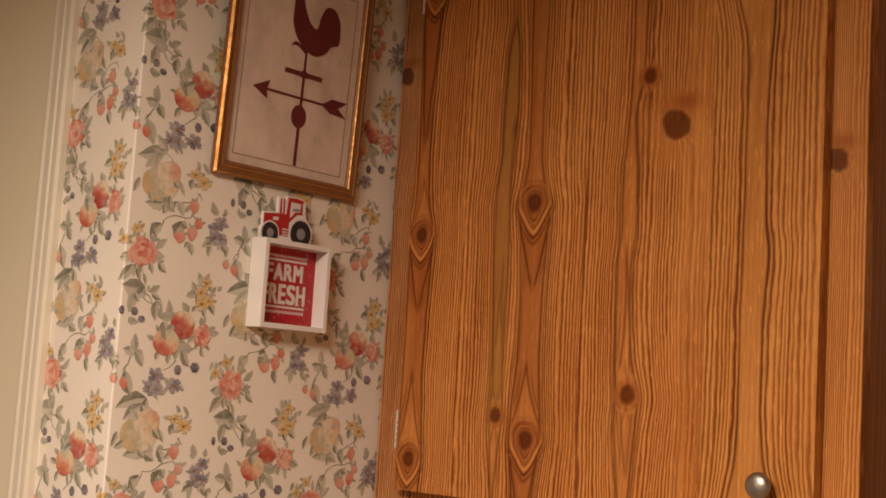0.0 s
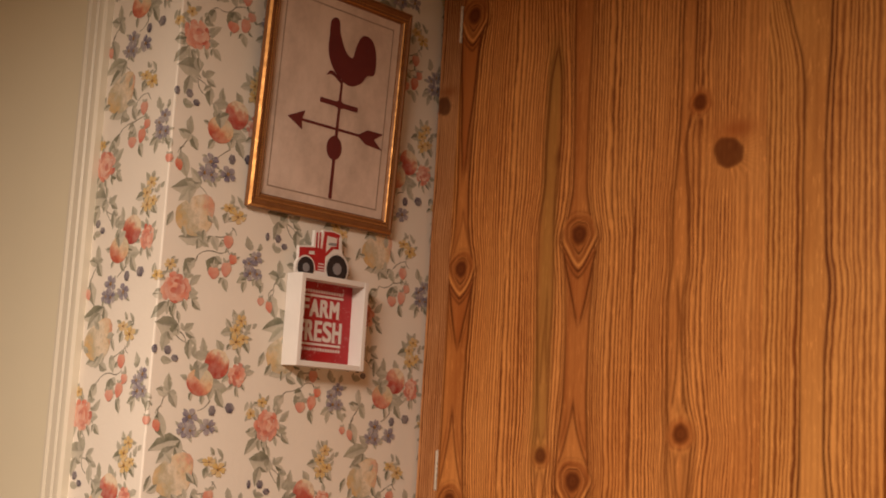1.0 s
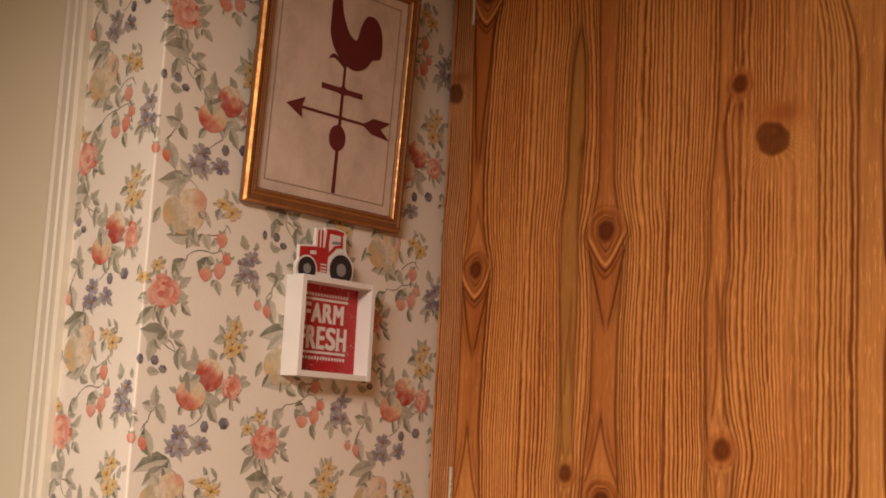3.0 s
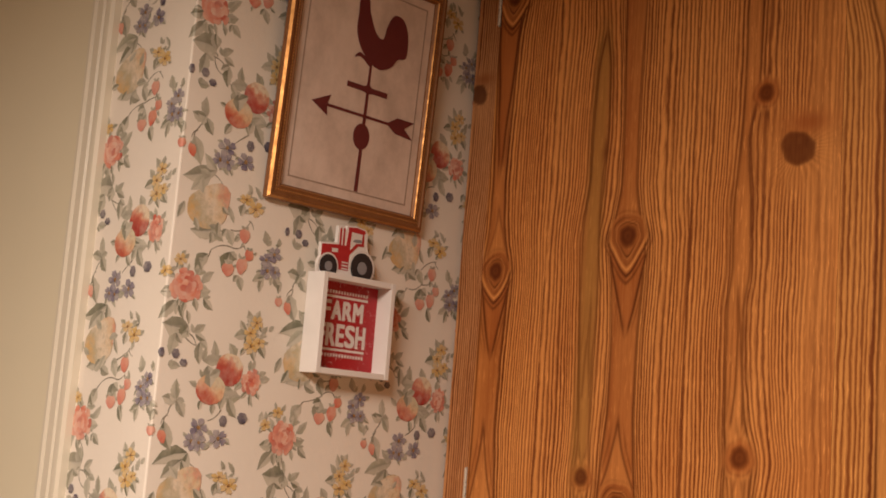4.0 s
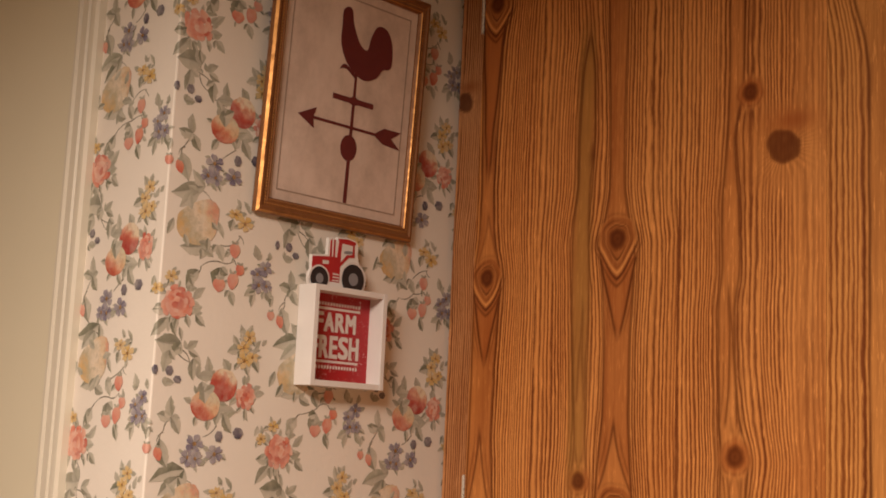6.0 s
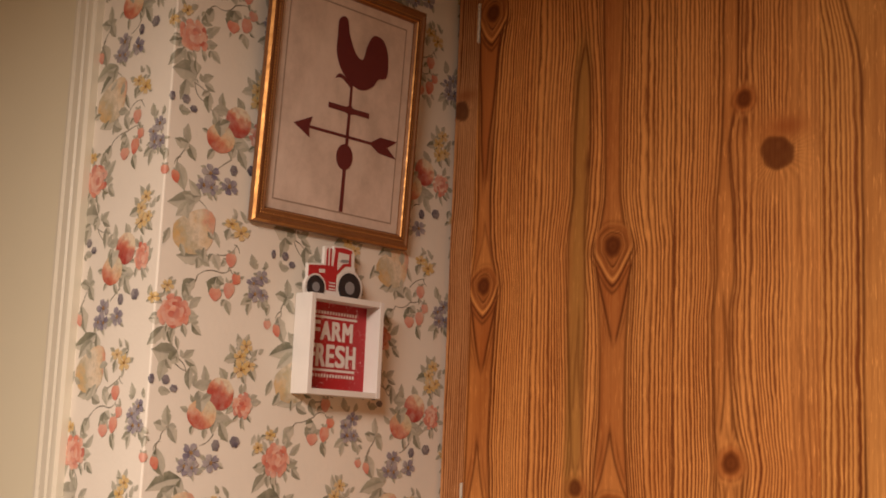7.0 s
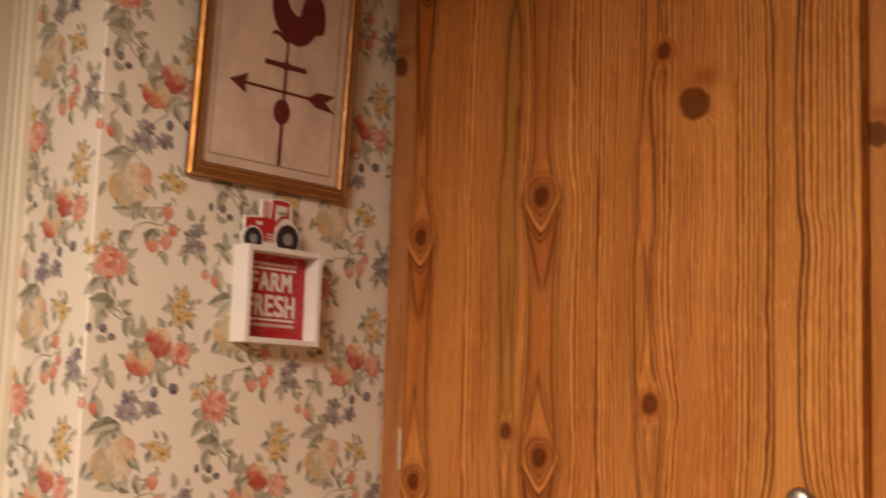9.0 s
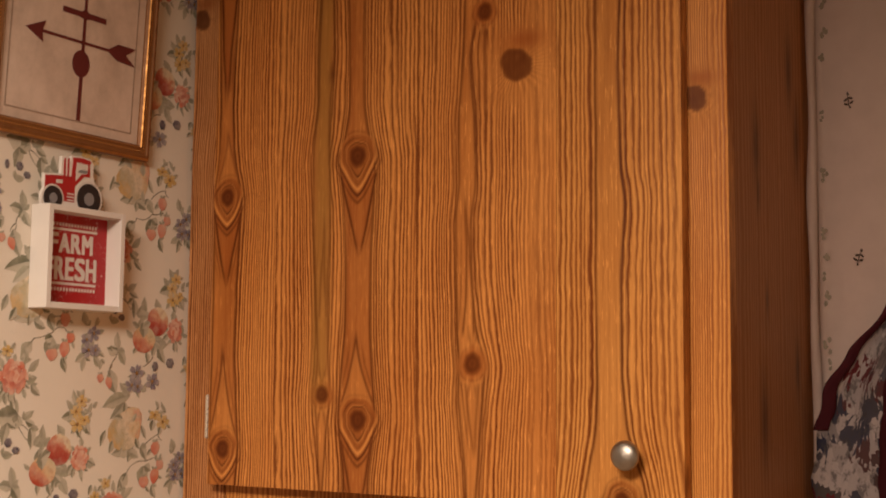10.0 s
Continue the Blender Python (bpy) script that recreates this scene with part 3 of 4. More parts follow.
LEAVES_VINE = [
    (-0.4145, 1.654, 108, 0.0158, 0.0095), (-0.3995, 1.655, 90, 0.009, 0.0063), (-0.4145, 1.623, -152, 0.017, 0.0085), (-0.4155, 1.621, -104, 0.0165, 0.0074), (-0.4035, 1.623, -47, 0.0177, 0.0088),
    (-0.367, 1.627, 167, 0.0175, 0.0114), (-0.367, 1.629, 96, 0.0201, 0.01), (-0.367, 1.629, -58, 0.0189, 0.0113), (-0.379, 1.608, -68, 0.0292, 0.016), (-0.391, 1.619, -104, 0.0124, 0.0062),
]
LEAVES_YELLOW = [
    (-0.282, 1.708, 115, 0.0188, 0.0085), (-0.4195, 1.8555, 68, 0.0108, 0.0065), (-0.29, 1.703, 129, 0.0142, 0.0078), (-0.288, 1.7, -167, 0.0175, 0.0105), (-0.4095, 1.8405, 59, 0.0117, 0.0058),
    (-0.4015, 1.8455, 45, 0.0085, 0.0051), (-0.4145, 1.8315, -54, 0.0172, 0.0095), (-0.282, 1.687, -69, 0.0139, 0.007),
]
LEAVES_VIOLET = [
    (-0.333, 1.8675, -10, 0.0112, 0.0067), (-0.341, 1.8675, -56, 0.0144, 0.0058), (-0.326, 1.8685, 14, 0.0082, 0.0041),
]
ROSES = [
    (-0.37, 1.739, 0.0191, 0.0171, 0), (-0.4185, 1.7925, 0.013, 0.014, 0),
]
PEACHES = [
    (-0.328, 1.642, 0.018, 0.0151, 0),
]
APPLES = [
    (-0.308, 1.66, 0.017, 0.0132, 0),
]
PEARS = [
    (-0.3545, 1.8175, 0.0262, 0.0185, 0),
]
STRAWBERRIES = [
    (-0.305, 1.799, 0.0071, 0.0081, 0), (-0.297, 1.78, 0.0061, 0.0061, -30), (-0.305, 1.768, 0.0071, 0.0091, -10), (-0.322, 1.762, 0.0081, 0.007, 0),
]
CORALBERRIES = [
    (-0.393, 1.8775, 0.005, 0.0051, 0), (-0.38, 1.8725, 0.005, 0.0071, 20),
]
DARKBERRIES = [
    (-0.374, 1.673, 0.005, 0.0051, 0), (-0.364, 1.665, 0.005, 0.004, 0), (-0.39, 1.673, 0.003, 0.0051, 0), (-0.309, 1.612, 0.0051, 0.0061, 0), (-0.285, 1.616, 0.007, 0.0061, 0),
]
YELLOWS = [
    (-0.4185, 1.8525, 0.0081, 0.0061, 0), (-0.285, 1.702, 0.0081, 0.0061, 0), (-0.283, 1.689, 0.01, 0.0071, 0), (-0.4135, 1.8325, 0.008, 0.005, 0), (-0.307, 1.836, 0.0091, 0.005, 0),
    (-0.294, 1.828, 0.01, 0.0071, 0), (-0.38, 1.764, 0.0071, 0.0051, 0), (-0.395, 1.751, 0.007, 0.0051, 0),
]
VIOLETS = [
    (-0.338, 1.604, 0.01, 0.0081, 0), (-0.345, 1.8695, 0.0091, 0.0071, 0), (-0.313, 1.8735, 0.01, 0.0081, 0), (-0.336, 1.8685, 0.008, 0.007, 0), (-0.4045, 1.646, 0.0081, 0.0071, 0),
    (-0.4145, 1.639, 0.0081, 0.006, 0), (-0.4115, 1.628, 0.0091, 0.0071, 0), (-0.4015, 1.628, 0.0071, 0.006, 0),
]
STEMS = [
    (-0.369, 1.721, 0.005, -0.026), (-0.364, 1.695, 0.014, -0.02), (-0.35, 1.675, 0.023, -0.01), (-0.367, 1.692, 0.021, -0.01), (-0.363, 1.854, 0.025, -0.009),
    (-0.323, 1.802, 0.025, 0.013), (-0.301, 1.815, 0.007, -0.008), (-0.321, 1.785, -0.024, -0.007), (-0.345, 1.778, -0.009, -0.012), (-0.321, 1.785, 0.017, 0.004),
    (-0.304, 1.789, 0.004, -0.005), (-0.379, 1.605, 0.004, 0.011), (-0.375, 1.616, 0.008, 0.011), (-0.368, 1.8605, 0.014, -0.01), (-0.312, 1.623, -0.016, -0.012),
    (-0.375, 1.614, -0.007, -0.009), (-0.285, 1.708, 0.005, -0.017),
]


class Print:
    """Flat printed shapes on the unrolled paper, each a little above the one below."""

    def __init__(self):
        self.bm = bmesh.new()
        self.uv = self.bm.loops.layers.uv.new("shape")
        self.rng = random.Random(4)
        self.count = 0

    def shape(self, points, coords, ink, level):
        self.count += 1
        h = 0.0001 + 0.0000012 * self.count
        face = self.bm.faces.new([self.bm.verts.new((u, h, v)) for u, v in points])
        face.material_index = ink
        for loop, c in zip(face.loops, coords):
            loop[self.uv].uv = c

    def leaf(self, u, v, angle, length, width, level=1):
        ca, sa = math.cos(radians(angle)), math.sin(radians(angle))
        bend = self.rng.uniform(-0.10, 0.10) * length
        turn = 1 if sa + 0.3 * ca > 0 else -1
        rim = ((0.10, 0.20), (0.28, 0.43), (0.46, 0.50), (0.60, 0.40), (0.66, 0.42), (0.84, 0.20))
        dark = LEAF_PALE if self.rng.random() < 0.25 else LEAF
        for side in (1, -1):
            pts, crd = [], []
            for s, w in ((0, 0),) + rim + ((1, 0), (0.7, 0), (0.35, 0)):
                w *= side * 1.06 * self.rng.uniform(0.84, 1.14)
                a, b = s * length * 1.02, w * width + bend * 4 * s * (1 - s)
                pts.append((u + a * ca - b * sa, v + a * sa + b * ca))
                crd.append((min(1, 0.25 + 0.5 * s + 0.9 * abs(w)), 0.5 + w))
            self.shape(pts if side == 1 else pts[::-1], crd if side == 1 else crd[::-1], dark if side == turn else LEAF_PALE, level)

    def blob(self, u, v, ra, rb, angle, ink, level=2, n=16, jag=0.05, squash=0.0):
        ca, sa = math.cos(radians(angle)), math.sin(radians(angle))
        pts, crd = [], []
        for i in range(n):
            t = 2 * math.pi * i / n
            k = 1 + self.rng.uniform(-jag, jag)
            a, b = ra * k * math.cos(t) * (1 - squash * max(0, -math.sin(t))), rb * k * math.sin(t)
            pts.append((u + a * ca - b * sa, v + a * sa + b * ca))
            crd.append((0.5 + 0.5 * math.sin(t + 0.5), 0.5 + 0.5 * math.cos(t + 0.5)))
        self.shape(pts, crd, ink, level)

    def pear(self, u, v, ra, rb):
        pts, crd = [], []
        for i in range(30):
            t = 2 * math.pi * i / 30
            neck = 0.62 * math.exp(-((t - radians(62)) / radians(30)) ** 2)
            k = 1 + neck - 0.06 * math.cos(2 * t) + self.rng.uniform(-0.02, 0.02)
            pts.append((u + ra * k * math.cos(t), v + rb * k * math.sin(t)))
            crd.append((0.5 + 0.5 * math.cos(t - 0.5), 0.5 + 0.5 * math.sin(t)))
        self.shape(pts, crd, PEAR, 4)

    def flower(self, u, v, ra, rb, ink, level=3):
        turn = self.rng.uniform(0, 360)
        for k in range(5):
            a = radians(turn + 72 * k)
            self.petal(u, v, ra, rb, math.degrees(a), ink, level + (k % 2))
        self.blob(u, v, ra * 0.20, rb * 0.24, 0, CENTRE, level + 2, 8, 0.15)

    def petal(self, u, v, ra, rb, angle, ink, level):
        a = radians(angle)
        ca, sa = math.cos(a), math.sin(a)
        outline = [(0.05, 0), (0.35, 0.24), (0.70, 0.40), (0.98, 0.22), (0.92, 0.0), (1.0, -0.24), (0.70, -0.40), (0.35, -0.22)]
        pts = []
        for s, w in outline:
            s *= self.rng.uniform(0.9, 1.15)
            pts.append((u + ra * (s * ca - w * sa), v + rb * (s * sa + w * ca)))
        self.shape(pts, [(s, 0.5 + w) for s, w in outline], ink, level)

    def rose(self, u, v, ra, rb):
        for ring, count in ((0.78, 10), (0.60, 9), (0.40, 7), (0.18, 4)):
            for k in range(count):
                a = 2 * math.pi * (k + self.rng.uniform(-0.25, 0.25)) / count + ring * 5
                d = ring * self.rng.uniform(0.88, 1.14)
                ink = (ROSE_DEEP, ROSE, ROSE_PALE, ROSE)[self.rng.randrange(4)]
                self.blob(u + ra * d * math.cos(a), v + rb * d * math.sin(a), ra * 0.27, rb * 0.20, math.degrees(a) + 90 + self.rng.uniform(-25, 25), ink, 3, 9, 0.20)

    def stem(self, u, v, du, dv):
        n, w = 6, 0.00075
        side = Vector((-dv, du)).normalized()
        sag = self.rng.uniform(-0.22, 0.22)
        left, right = [], []
        for i in range(n + 1):
            t = i / n
            p = Vector((u + du * t, v + dv * t)) + side * sag * 4 * t * (1 - t) * math.hypot(du, dv)
            ww = w * (1.0 - 0.4 * t)
            left.append(p + side * ww), right.append(p - side * ww)
        for i in range(n):
            self.shape([left[i], right[i], right[i + 1], left[i + 1]], [(i / n, 0.5)] * 4, STEM, 0)

    def cell(self, du, dv):
        self.count = 0
        for u, v, a, b in STEMS:
            self.stem(u + du, v + dv, a, b)
        for group in (LEAVES_ROSE, LEAVES_PEACH, LEAVES_PEAR, LEAVES_BERRY, LEAVES_VINE, LEAVES_YELLOW, LEAVES_VIOLET):
            for k, (u, v, angle, length, width) in enumerate(group):
                self.leaf(u + du, v + dv, angle, length, width, 1 + k % 3)
                if k % 3 != 2:
                    swing = self.rng.choice((-58, 52, 75))
                    self.leaf(u + du, v + dv, angle + swing, length * 0.52, width * 0.62)
        for group, count, reach, size in ((ROSES, 9, 0.85, 0.0105), (PEACHES, 6, 0.90, 0.0115), (YELLOWS, 3, 0.7, 0.0085), (VIOLETS, 2, 0.7, 0.0080), (STRAWBERRIES, 1, 0.9, 0.0070)):
            for u, v, ra, rb, angle in group:
                for k in range(count):
                    a = 2 * math.pi * (k + self.rng.uniform(-0.35, 0.35)) / count
                    grow = size * self.rng.uniform(0.75, 1.3)
                    self.leaf(u + du + reach * ra * math.cos(a), v + dv + reach * rb * math.sin(a), math.degrees(a) + self.rng.uniform(-35, 35), grow, grow * self.rng.uniform(0.42, 0.6))
        for u, v, ra, rb, angle in PEARS:
            self.pear(u + du, v + dv, ra, rb)
            for k in range(5):
                a = math.radians(-150 + 62 * k + self.rng.uniform(-20, 20))
                grow = 0.013 * self.rng.uniform(0.8, 1.3)
                self.leaf(u + du + 0.75 * ra * math.cos(a), v + dv + 0.85 * rb * math.sin(a), math.degrees(a) + self.rng.uniform(-80, 80), grow, grow * 0.5)
        for u, v, ra, rb, angle in APPLES:
            self.blob(u + du + 0.001, v + dv + 0.003, ra, rb * 1.25, angle, APPLE, 5, 20, 0.03)
        for u, v, ra, rb, angle in PEACHES:
            self.blob(u + du, v + dv, ra, rb, angle, PEACH, 7, 24, 0.02)
            self.leaf(u + du - 0.003, v + dv + rb * 1.25, -82, rb * 1.15, ra * 0.75)
            self.leaf(u + du + ra * 0.55, v + dv + rb * 1.30, -150, rb * 1.0, ra * 0.5)
        for u, v, ra, rb, angle in ROSES:
            self.rose(u + du, v + dv, ra, rb)
        for u, v, ra, rb, angle in STRAWBERRIES + CORALBERRIES:
            self.blob(u + du, v + dv, ra, rb, angle, STRAWBERRY, 5, 14, 0.05, 0.35)
            self.leaf(u + du, v + dv + rb * 0.8, 150, ra * 0.8, ra * 0.45, 6)
            self.leaf(u + du, v + dv + rb * 0.8, 35, ra * 0.8, ra * 0.45, 6)
        for u, v, ra, rb, angle in DARKBERRIES:
            for k in range(6):
                a = k * math.pi / 3
                self.blob(u + du + ra * 0.5 * math.cos(a), v + dv + rb * 0.5 * math.sin(a), ra * 0.5, rb * 0.5, 0, BERRY, 3 + k % 3, 7, 0.1)
        for u, v, ra, rb, angle in YELLOWS:
            self.flower(u + du, v + dv, ra * 1.05, rb * 1.15, YELLOW)
        for u, v, ra, rb, angle in VIOLETS:
            self.flower(u + du, v + dv, ra * 1.08, rb * 1.15, VIOLET)

    def cut(self, co, no, clear):
        geom = list(self.bm.verts) + list(self.bm.edges) + list(self.bm.faces)
        bmesh.ops.bisect_plane(self.bm, geom=geom, dist=1e-7, plane_co=co, plane_no=no, clear_outer=clear)


def wallpaper_print():
    p = Print()
    for i in range(-2, 4):
        for j in range(-3, 4):
            p.cell(i * STEP_U, (i % 2) * STEP_V + j * 2 * STEP_V)
    arc = CORNER_R * math.pi / 2
    p.cut((0.30, 0, 0), (1, 0, 0), True)
    p.cut((CORNER_Y + LEFT_X, 0, 0), (-1, 0, 0), True)
    for d in (-0.5, -0.25, 0.0, 0.25, 0.5):
        p.cut((CORNER_Y + d * arc, 0, 0), (1, 0, 0), False)
    p.cut((0, 0, FLOOR_Z + 0.1), (0, 0, -1), True)
    p.cut((0, 0, CEIL_Z - 0.01), (0, 0, 1), True)
    for v in p.bm.verts:
        v.co = fold(v.co.x, v.co.y, v.co.z)
    ob = part("printed_flowers", p.bm, INK, wall, "printed coral roses, peaches, pears and grey-green leaves")
    return tagged(ob, kind="stuff")


wallpaper_print()

structure("wall_north", box(-0.11, 2.6, BACK_Y, BACK_Y + 0.12, FLOOR_Z, CEIL_Z), ROOM_PAINT, "cream painted back wall")
structure("wall_east", box(2.6, 2.72, -3.2, BACK_Y + 0.12, FLOOR_Z, CEIL_Z), ROOM_PAINT, "plain cream side wall")
structure("wall_south", box(-1.9, 2.72, -3.32, -3.2, FLOOR_Z, CEIL_Z), ROOM_PAINT, "plain cream far wall")
structure("wall_hall", box(-2.02, -1.9, -3.32, CORNER_Y + 0.11, FLOOR_Z, CEIL_Z), ROOM_PAINT, "plain cream hall wall")
structure("wall_door_side", box(-1.9, -1.02, CORNER_Y, CORNER_Y + 0.11, FLOOR_Z, CEIL_Z), ROOM_PAINT, "plain wall beside the door")
structure("wall_over_door", box(-1.02, LEFT_X, CORNER_Y + 0.002, CORNER_Y + 0.11, 2.24, CEIL_Z), ROOM_PAINT, "plain wall over the door")
structure("floor", box(-2.02, 2.72, -3.32, BACK_Y + 0.12, FLOOR_Z - 0.1, FLOOR_Z), FLOOR_MAT, "brown vinyl floor")
structure("ceiling", box(-2.02, 2.72, -3.32, BACK_Y + 0.12, CEIL_Z, CEIL_Z + 0.1), CEILING_PAINT, "off-white ceiling")

# Door with its moulded casing and a dark head board.


def casing():
    """A moulded upright: a profile across its width, drawn up."""
    x1, w, y = -0.133, 0.047, CORNER_Y
    steps = [(0, 0), (0, 0.0085), (0.0020, 0.0122), (0.0060, 0.0125), (0.0085, 0.0088), (0.0175, 0.0084), (0.0190, 0.0058), (0.0208, 0.0058), (0.0225, 0.0086), (0.0335, 0.0082), (0.0352, 0.0048), (0.0385, 0.0048), (0.0402, 0.0084), (0.0448, 0.0080), (w, 0.0025), (w, 0)]
    return prism([(x1 - a, y - b) for a, b in steps], 2.16 - FLOOR_Z, at=lambda a, b, c: (a, b, FLOOR_Z + c))


door = tagged(mesh_object("door_1", box(-1.00, LEFT_X - 0.002, CORNER_Y + 0.003, CORNER_Y + 0.043, FLOOR_Z + 0.01, 2.155, 0.002), DOOR_CREAM), "closed cream painted flush door", kind="structure")
structure("trim", casing(), TRIM_WHITE, "cream painted moulded door casing")
structure("trim_head", box(-1.05, LEFT_X + 0.012, CORNER_Y - 0.012, CORNER_Y + 0.11, 2.162, 2.238, 0.003), DARK_WOOD, "dark brown wooden head board over the door")

# ---- wall cabinet ----
CAB_X, CAB_R, CAB_BOTTOM, CAB_TOP = 0.0045, 0.659, 1.442, 2.26
cabinet = thing("wall_cabinet", "knotty pine wall cabinet with one closed door", "cabinet", at=pose(0, 0, 0))
FACE_Y, FACE_T = 0.020, 0.019
DOOR_L, DOOR_R, DOOR_B, DOOR_T = 0.058, 0.6215, 1.481, 2.235

board("stile", 0.0605, CAB_TOP - CAB_BOTTOM, FACE_T, SHEEN_STILE_PINE, cabinet, pose(CAB_X, FACE_Y, CAB_BOTTOM), 0.0036, 11, sway=0.0022, knots=[(0.010, 0.583, 0.0125, "plug")], leans=[(0.02, 0.40, 0.03, 0.05, 0.006)])
board("stile", 0.058, CAB_TOP - CAB_BOTTOM, FACE_T, FRAME_PINE, cabinet, pose(CAB_R - 0.058, FACE_Y, CAB_BOTTOM), 0.0030, 12, knots=[(0.026, 0.424, 0.0125, "plug")])
board("rail", CAB_R - 0.058 - CAB_X - 0.064, 0.06, FACE_T, FRAME_PINE, cabinet, pose(CAB_X + 0.063, FACE_Y + 0.001, CAB_BOTTOM), 0.006, 13)
board("rail", CAB_R - 0.058 - CAB_X - 0.064, 0.06, FACE_T, FRAME_PINE, cabinet, pose(CAB_X + 0.063, FACE_Y + 0.001, CAB_TOP - 0.06), 0.006, 14)
SIDE_KNOTS = [(x, z, r, "smudge") for x, z, r in ((0.070, 0.390, 0.011), (0.215, 0.42, 0.012), (0.19, 0.49, 0.011), (0.075, 0.345, 0.006), (0.205, 0.175, 0.008), (0.085, 0.12, 0.013), (0.10, 0.24, 0.005))]
board("side_panel", BACK_Y - FACE_Y - FACE_T - 0.002, CAB_TOP - CAB_BOTTOM, 0.016, SHADED_PINE, cabinet, pose(CAB_R - 0.001, FACE_Y + FACE_T + 0.0005, CAB_BOTTOM, 0, 0, 90), 0.009, 15, 0.003, knots=SIDE_KNOTS, label="pine cabinet side with its shade put into the colour")
part("bottom_panel", box(CAB_X, CAB_R - 0.018, FACE_Y + FACE_T + 0.001, BACK_Y - 0.002, CAB_BOTTOM + 0.012, CAB_BOTTOM + 0.028), SHADED_PINE, cabinet)
part("top_panel", box(CAB_X, CAB_R - 0.018, FACE_Y + FACE_T + 0.001, BACK_Y - 0.002, CAB_TOP - 0.02, CAB_TOP - 0.002), SHADED_PINE, cabinet)

cabinet_door = part("door", box(DOOR_L + 0.001, DOOR_R - 0.001, 0.0135, 0.0188, DOOR_B + 0.001, DOOR_T - 0.001), FRAME_PINE, cabinet, "knotty varnished pine door of joined planks")


def plank(x0, x1, spacing, seed, bands=(), knots=(), vees=(), stains=(), faint=(), leans=(), sway=0.003, wood=DOOR_PINE):
    """One plank of the door, with its figure given in the room's own x and z."""
    board(
        "plank", x1 - x0 - 0.0004, DOOR_T - DOOR_B, 0.0133, wood, cabinet_door, pose(x0 + 0.0002, 0, DOOR_B), spacing, seed, 0.0011, sway, 0.0,
        [(red, edge, [(z - DOOR_B, a - x0, b - x0) for z, a, b in path]) for red, edge, path in bands],
        [(x - x0, z - DOOR_B, r, kind) for x, z, r, kind in knots],
        [(x - x0, z - DOOR_B, half, tx - x0, tz - DOOR_B, red) for x, z, half, tx, tz, red in vees],
        [(x - x0, w, z0 - DOOR_B, z1 - DOOR_B) for x, w, z0, z1 in stains],
        [(a - x0, b - x0, k) for a, b, k in faint],
        [(x - x0, z - DOOR_B, ax, az, shift) for x, z, ax, az, shift in leans])


plank(
    DOOR_L, 0.149, 0.0047, 21,
    bands=[(0.42, 0.84, [(2.23, 0.066, 0.082), (2.16, 0.062, 0.092), (2.13, 0.058, 0.096), (2.08, 0.058, 0.088), (1.98, 0.062, 0.085), (1.91, 0.066, 0.083), (1.85, 0.064, 0.086), (1.805, 0.057, 0.097), (1.76, 0.060, 0.096), (1.70, 0.060, 0.093), (1.62, 0.061, 0.093), (1.57, 0.060, 0.097), (1.52, 0.060, 0.101), (1.48, 0.061, 0.098)])],
    knots=[(0.0775, 1.805, 0.0100, "eye"), (0.0795, 1.521, 0.0098, "eye"), (0.077, 2.132, 0.0105, "eye")],
    vees=[(0.078, 1.790, 0.0200, 0.0785, 1.700, 0.75), (0.073, 2.115, 0.0165, 0.0735, 1.905, 0.80), (0.079, 1.535, 0.0190, 0.0755, 1.640, 0.85), (0.0785, 1.820, 0.016, 0.076, 1.885, 0.55)])
plank(
    0.149, 0.332, 0.0055, 22,
    bands=[
        (0.50, 0.84, [(2.23, 0.236, 0.266), (2.10, 0.238, 0.264), (1.98, 0.244, 0.263), (1.89, 0.246, 0.265), (1.855, 0.240, 0.272), (1.835, 0.233, 0.279), (1.79, 0.239, 0.278), (1.73, 0.243, 0.275), (1.65, 0.243, 0.275), (1.60, 0.239, 0.279), (1.558, 0.237, 0.284), (1.50, 0.245, 0.276)]),
        (0.10, 0.70, [(2.23, 0.199, 0.200), (2.07, 0.213, 0.214), (2.03, 0.206, 0.221), (1.95, 0.203, 0.224), (1.90, 0.204, 0.219), (1.85, 0.198, 0.219), (1.76, 0.200, 0.221), (1.70, 0.204, 0.219), (1.62, 0.209, 0.222), (1.582, 0.206, 0.226), (1.55, 0.209, 0.222), (1.48, 0.214, 0.217)])],
    knots=[(0.2570, 1.838, 0.0112, "eye"), (0.2620, 1.557, 0.0108, "eye"), (0.2155, 1.583, 0.0085, "spot"), (0.2220, 1.931, 0.0045, "smudge")],
    vees=[(0.2575, 1.822, 0.0240, 0.2600, 1.727, 0.75), (0.2610, 1.572, 0.0210, 0.2580, 1.652, 0.85), (0.214, 1.66, 0.0050, 0.213, 1.780, 0.55), (0.2610, 1.540, 0.020, 0.2610, 1.44, 0.6)],
    stains=[(0.211, 0.012, 1.55, 2.10)], leans=[(0.235, 1.62, 0.012, 0.05, 0.004)])
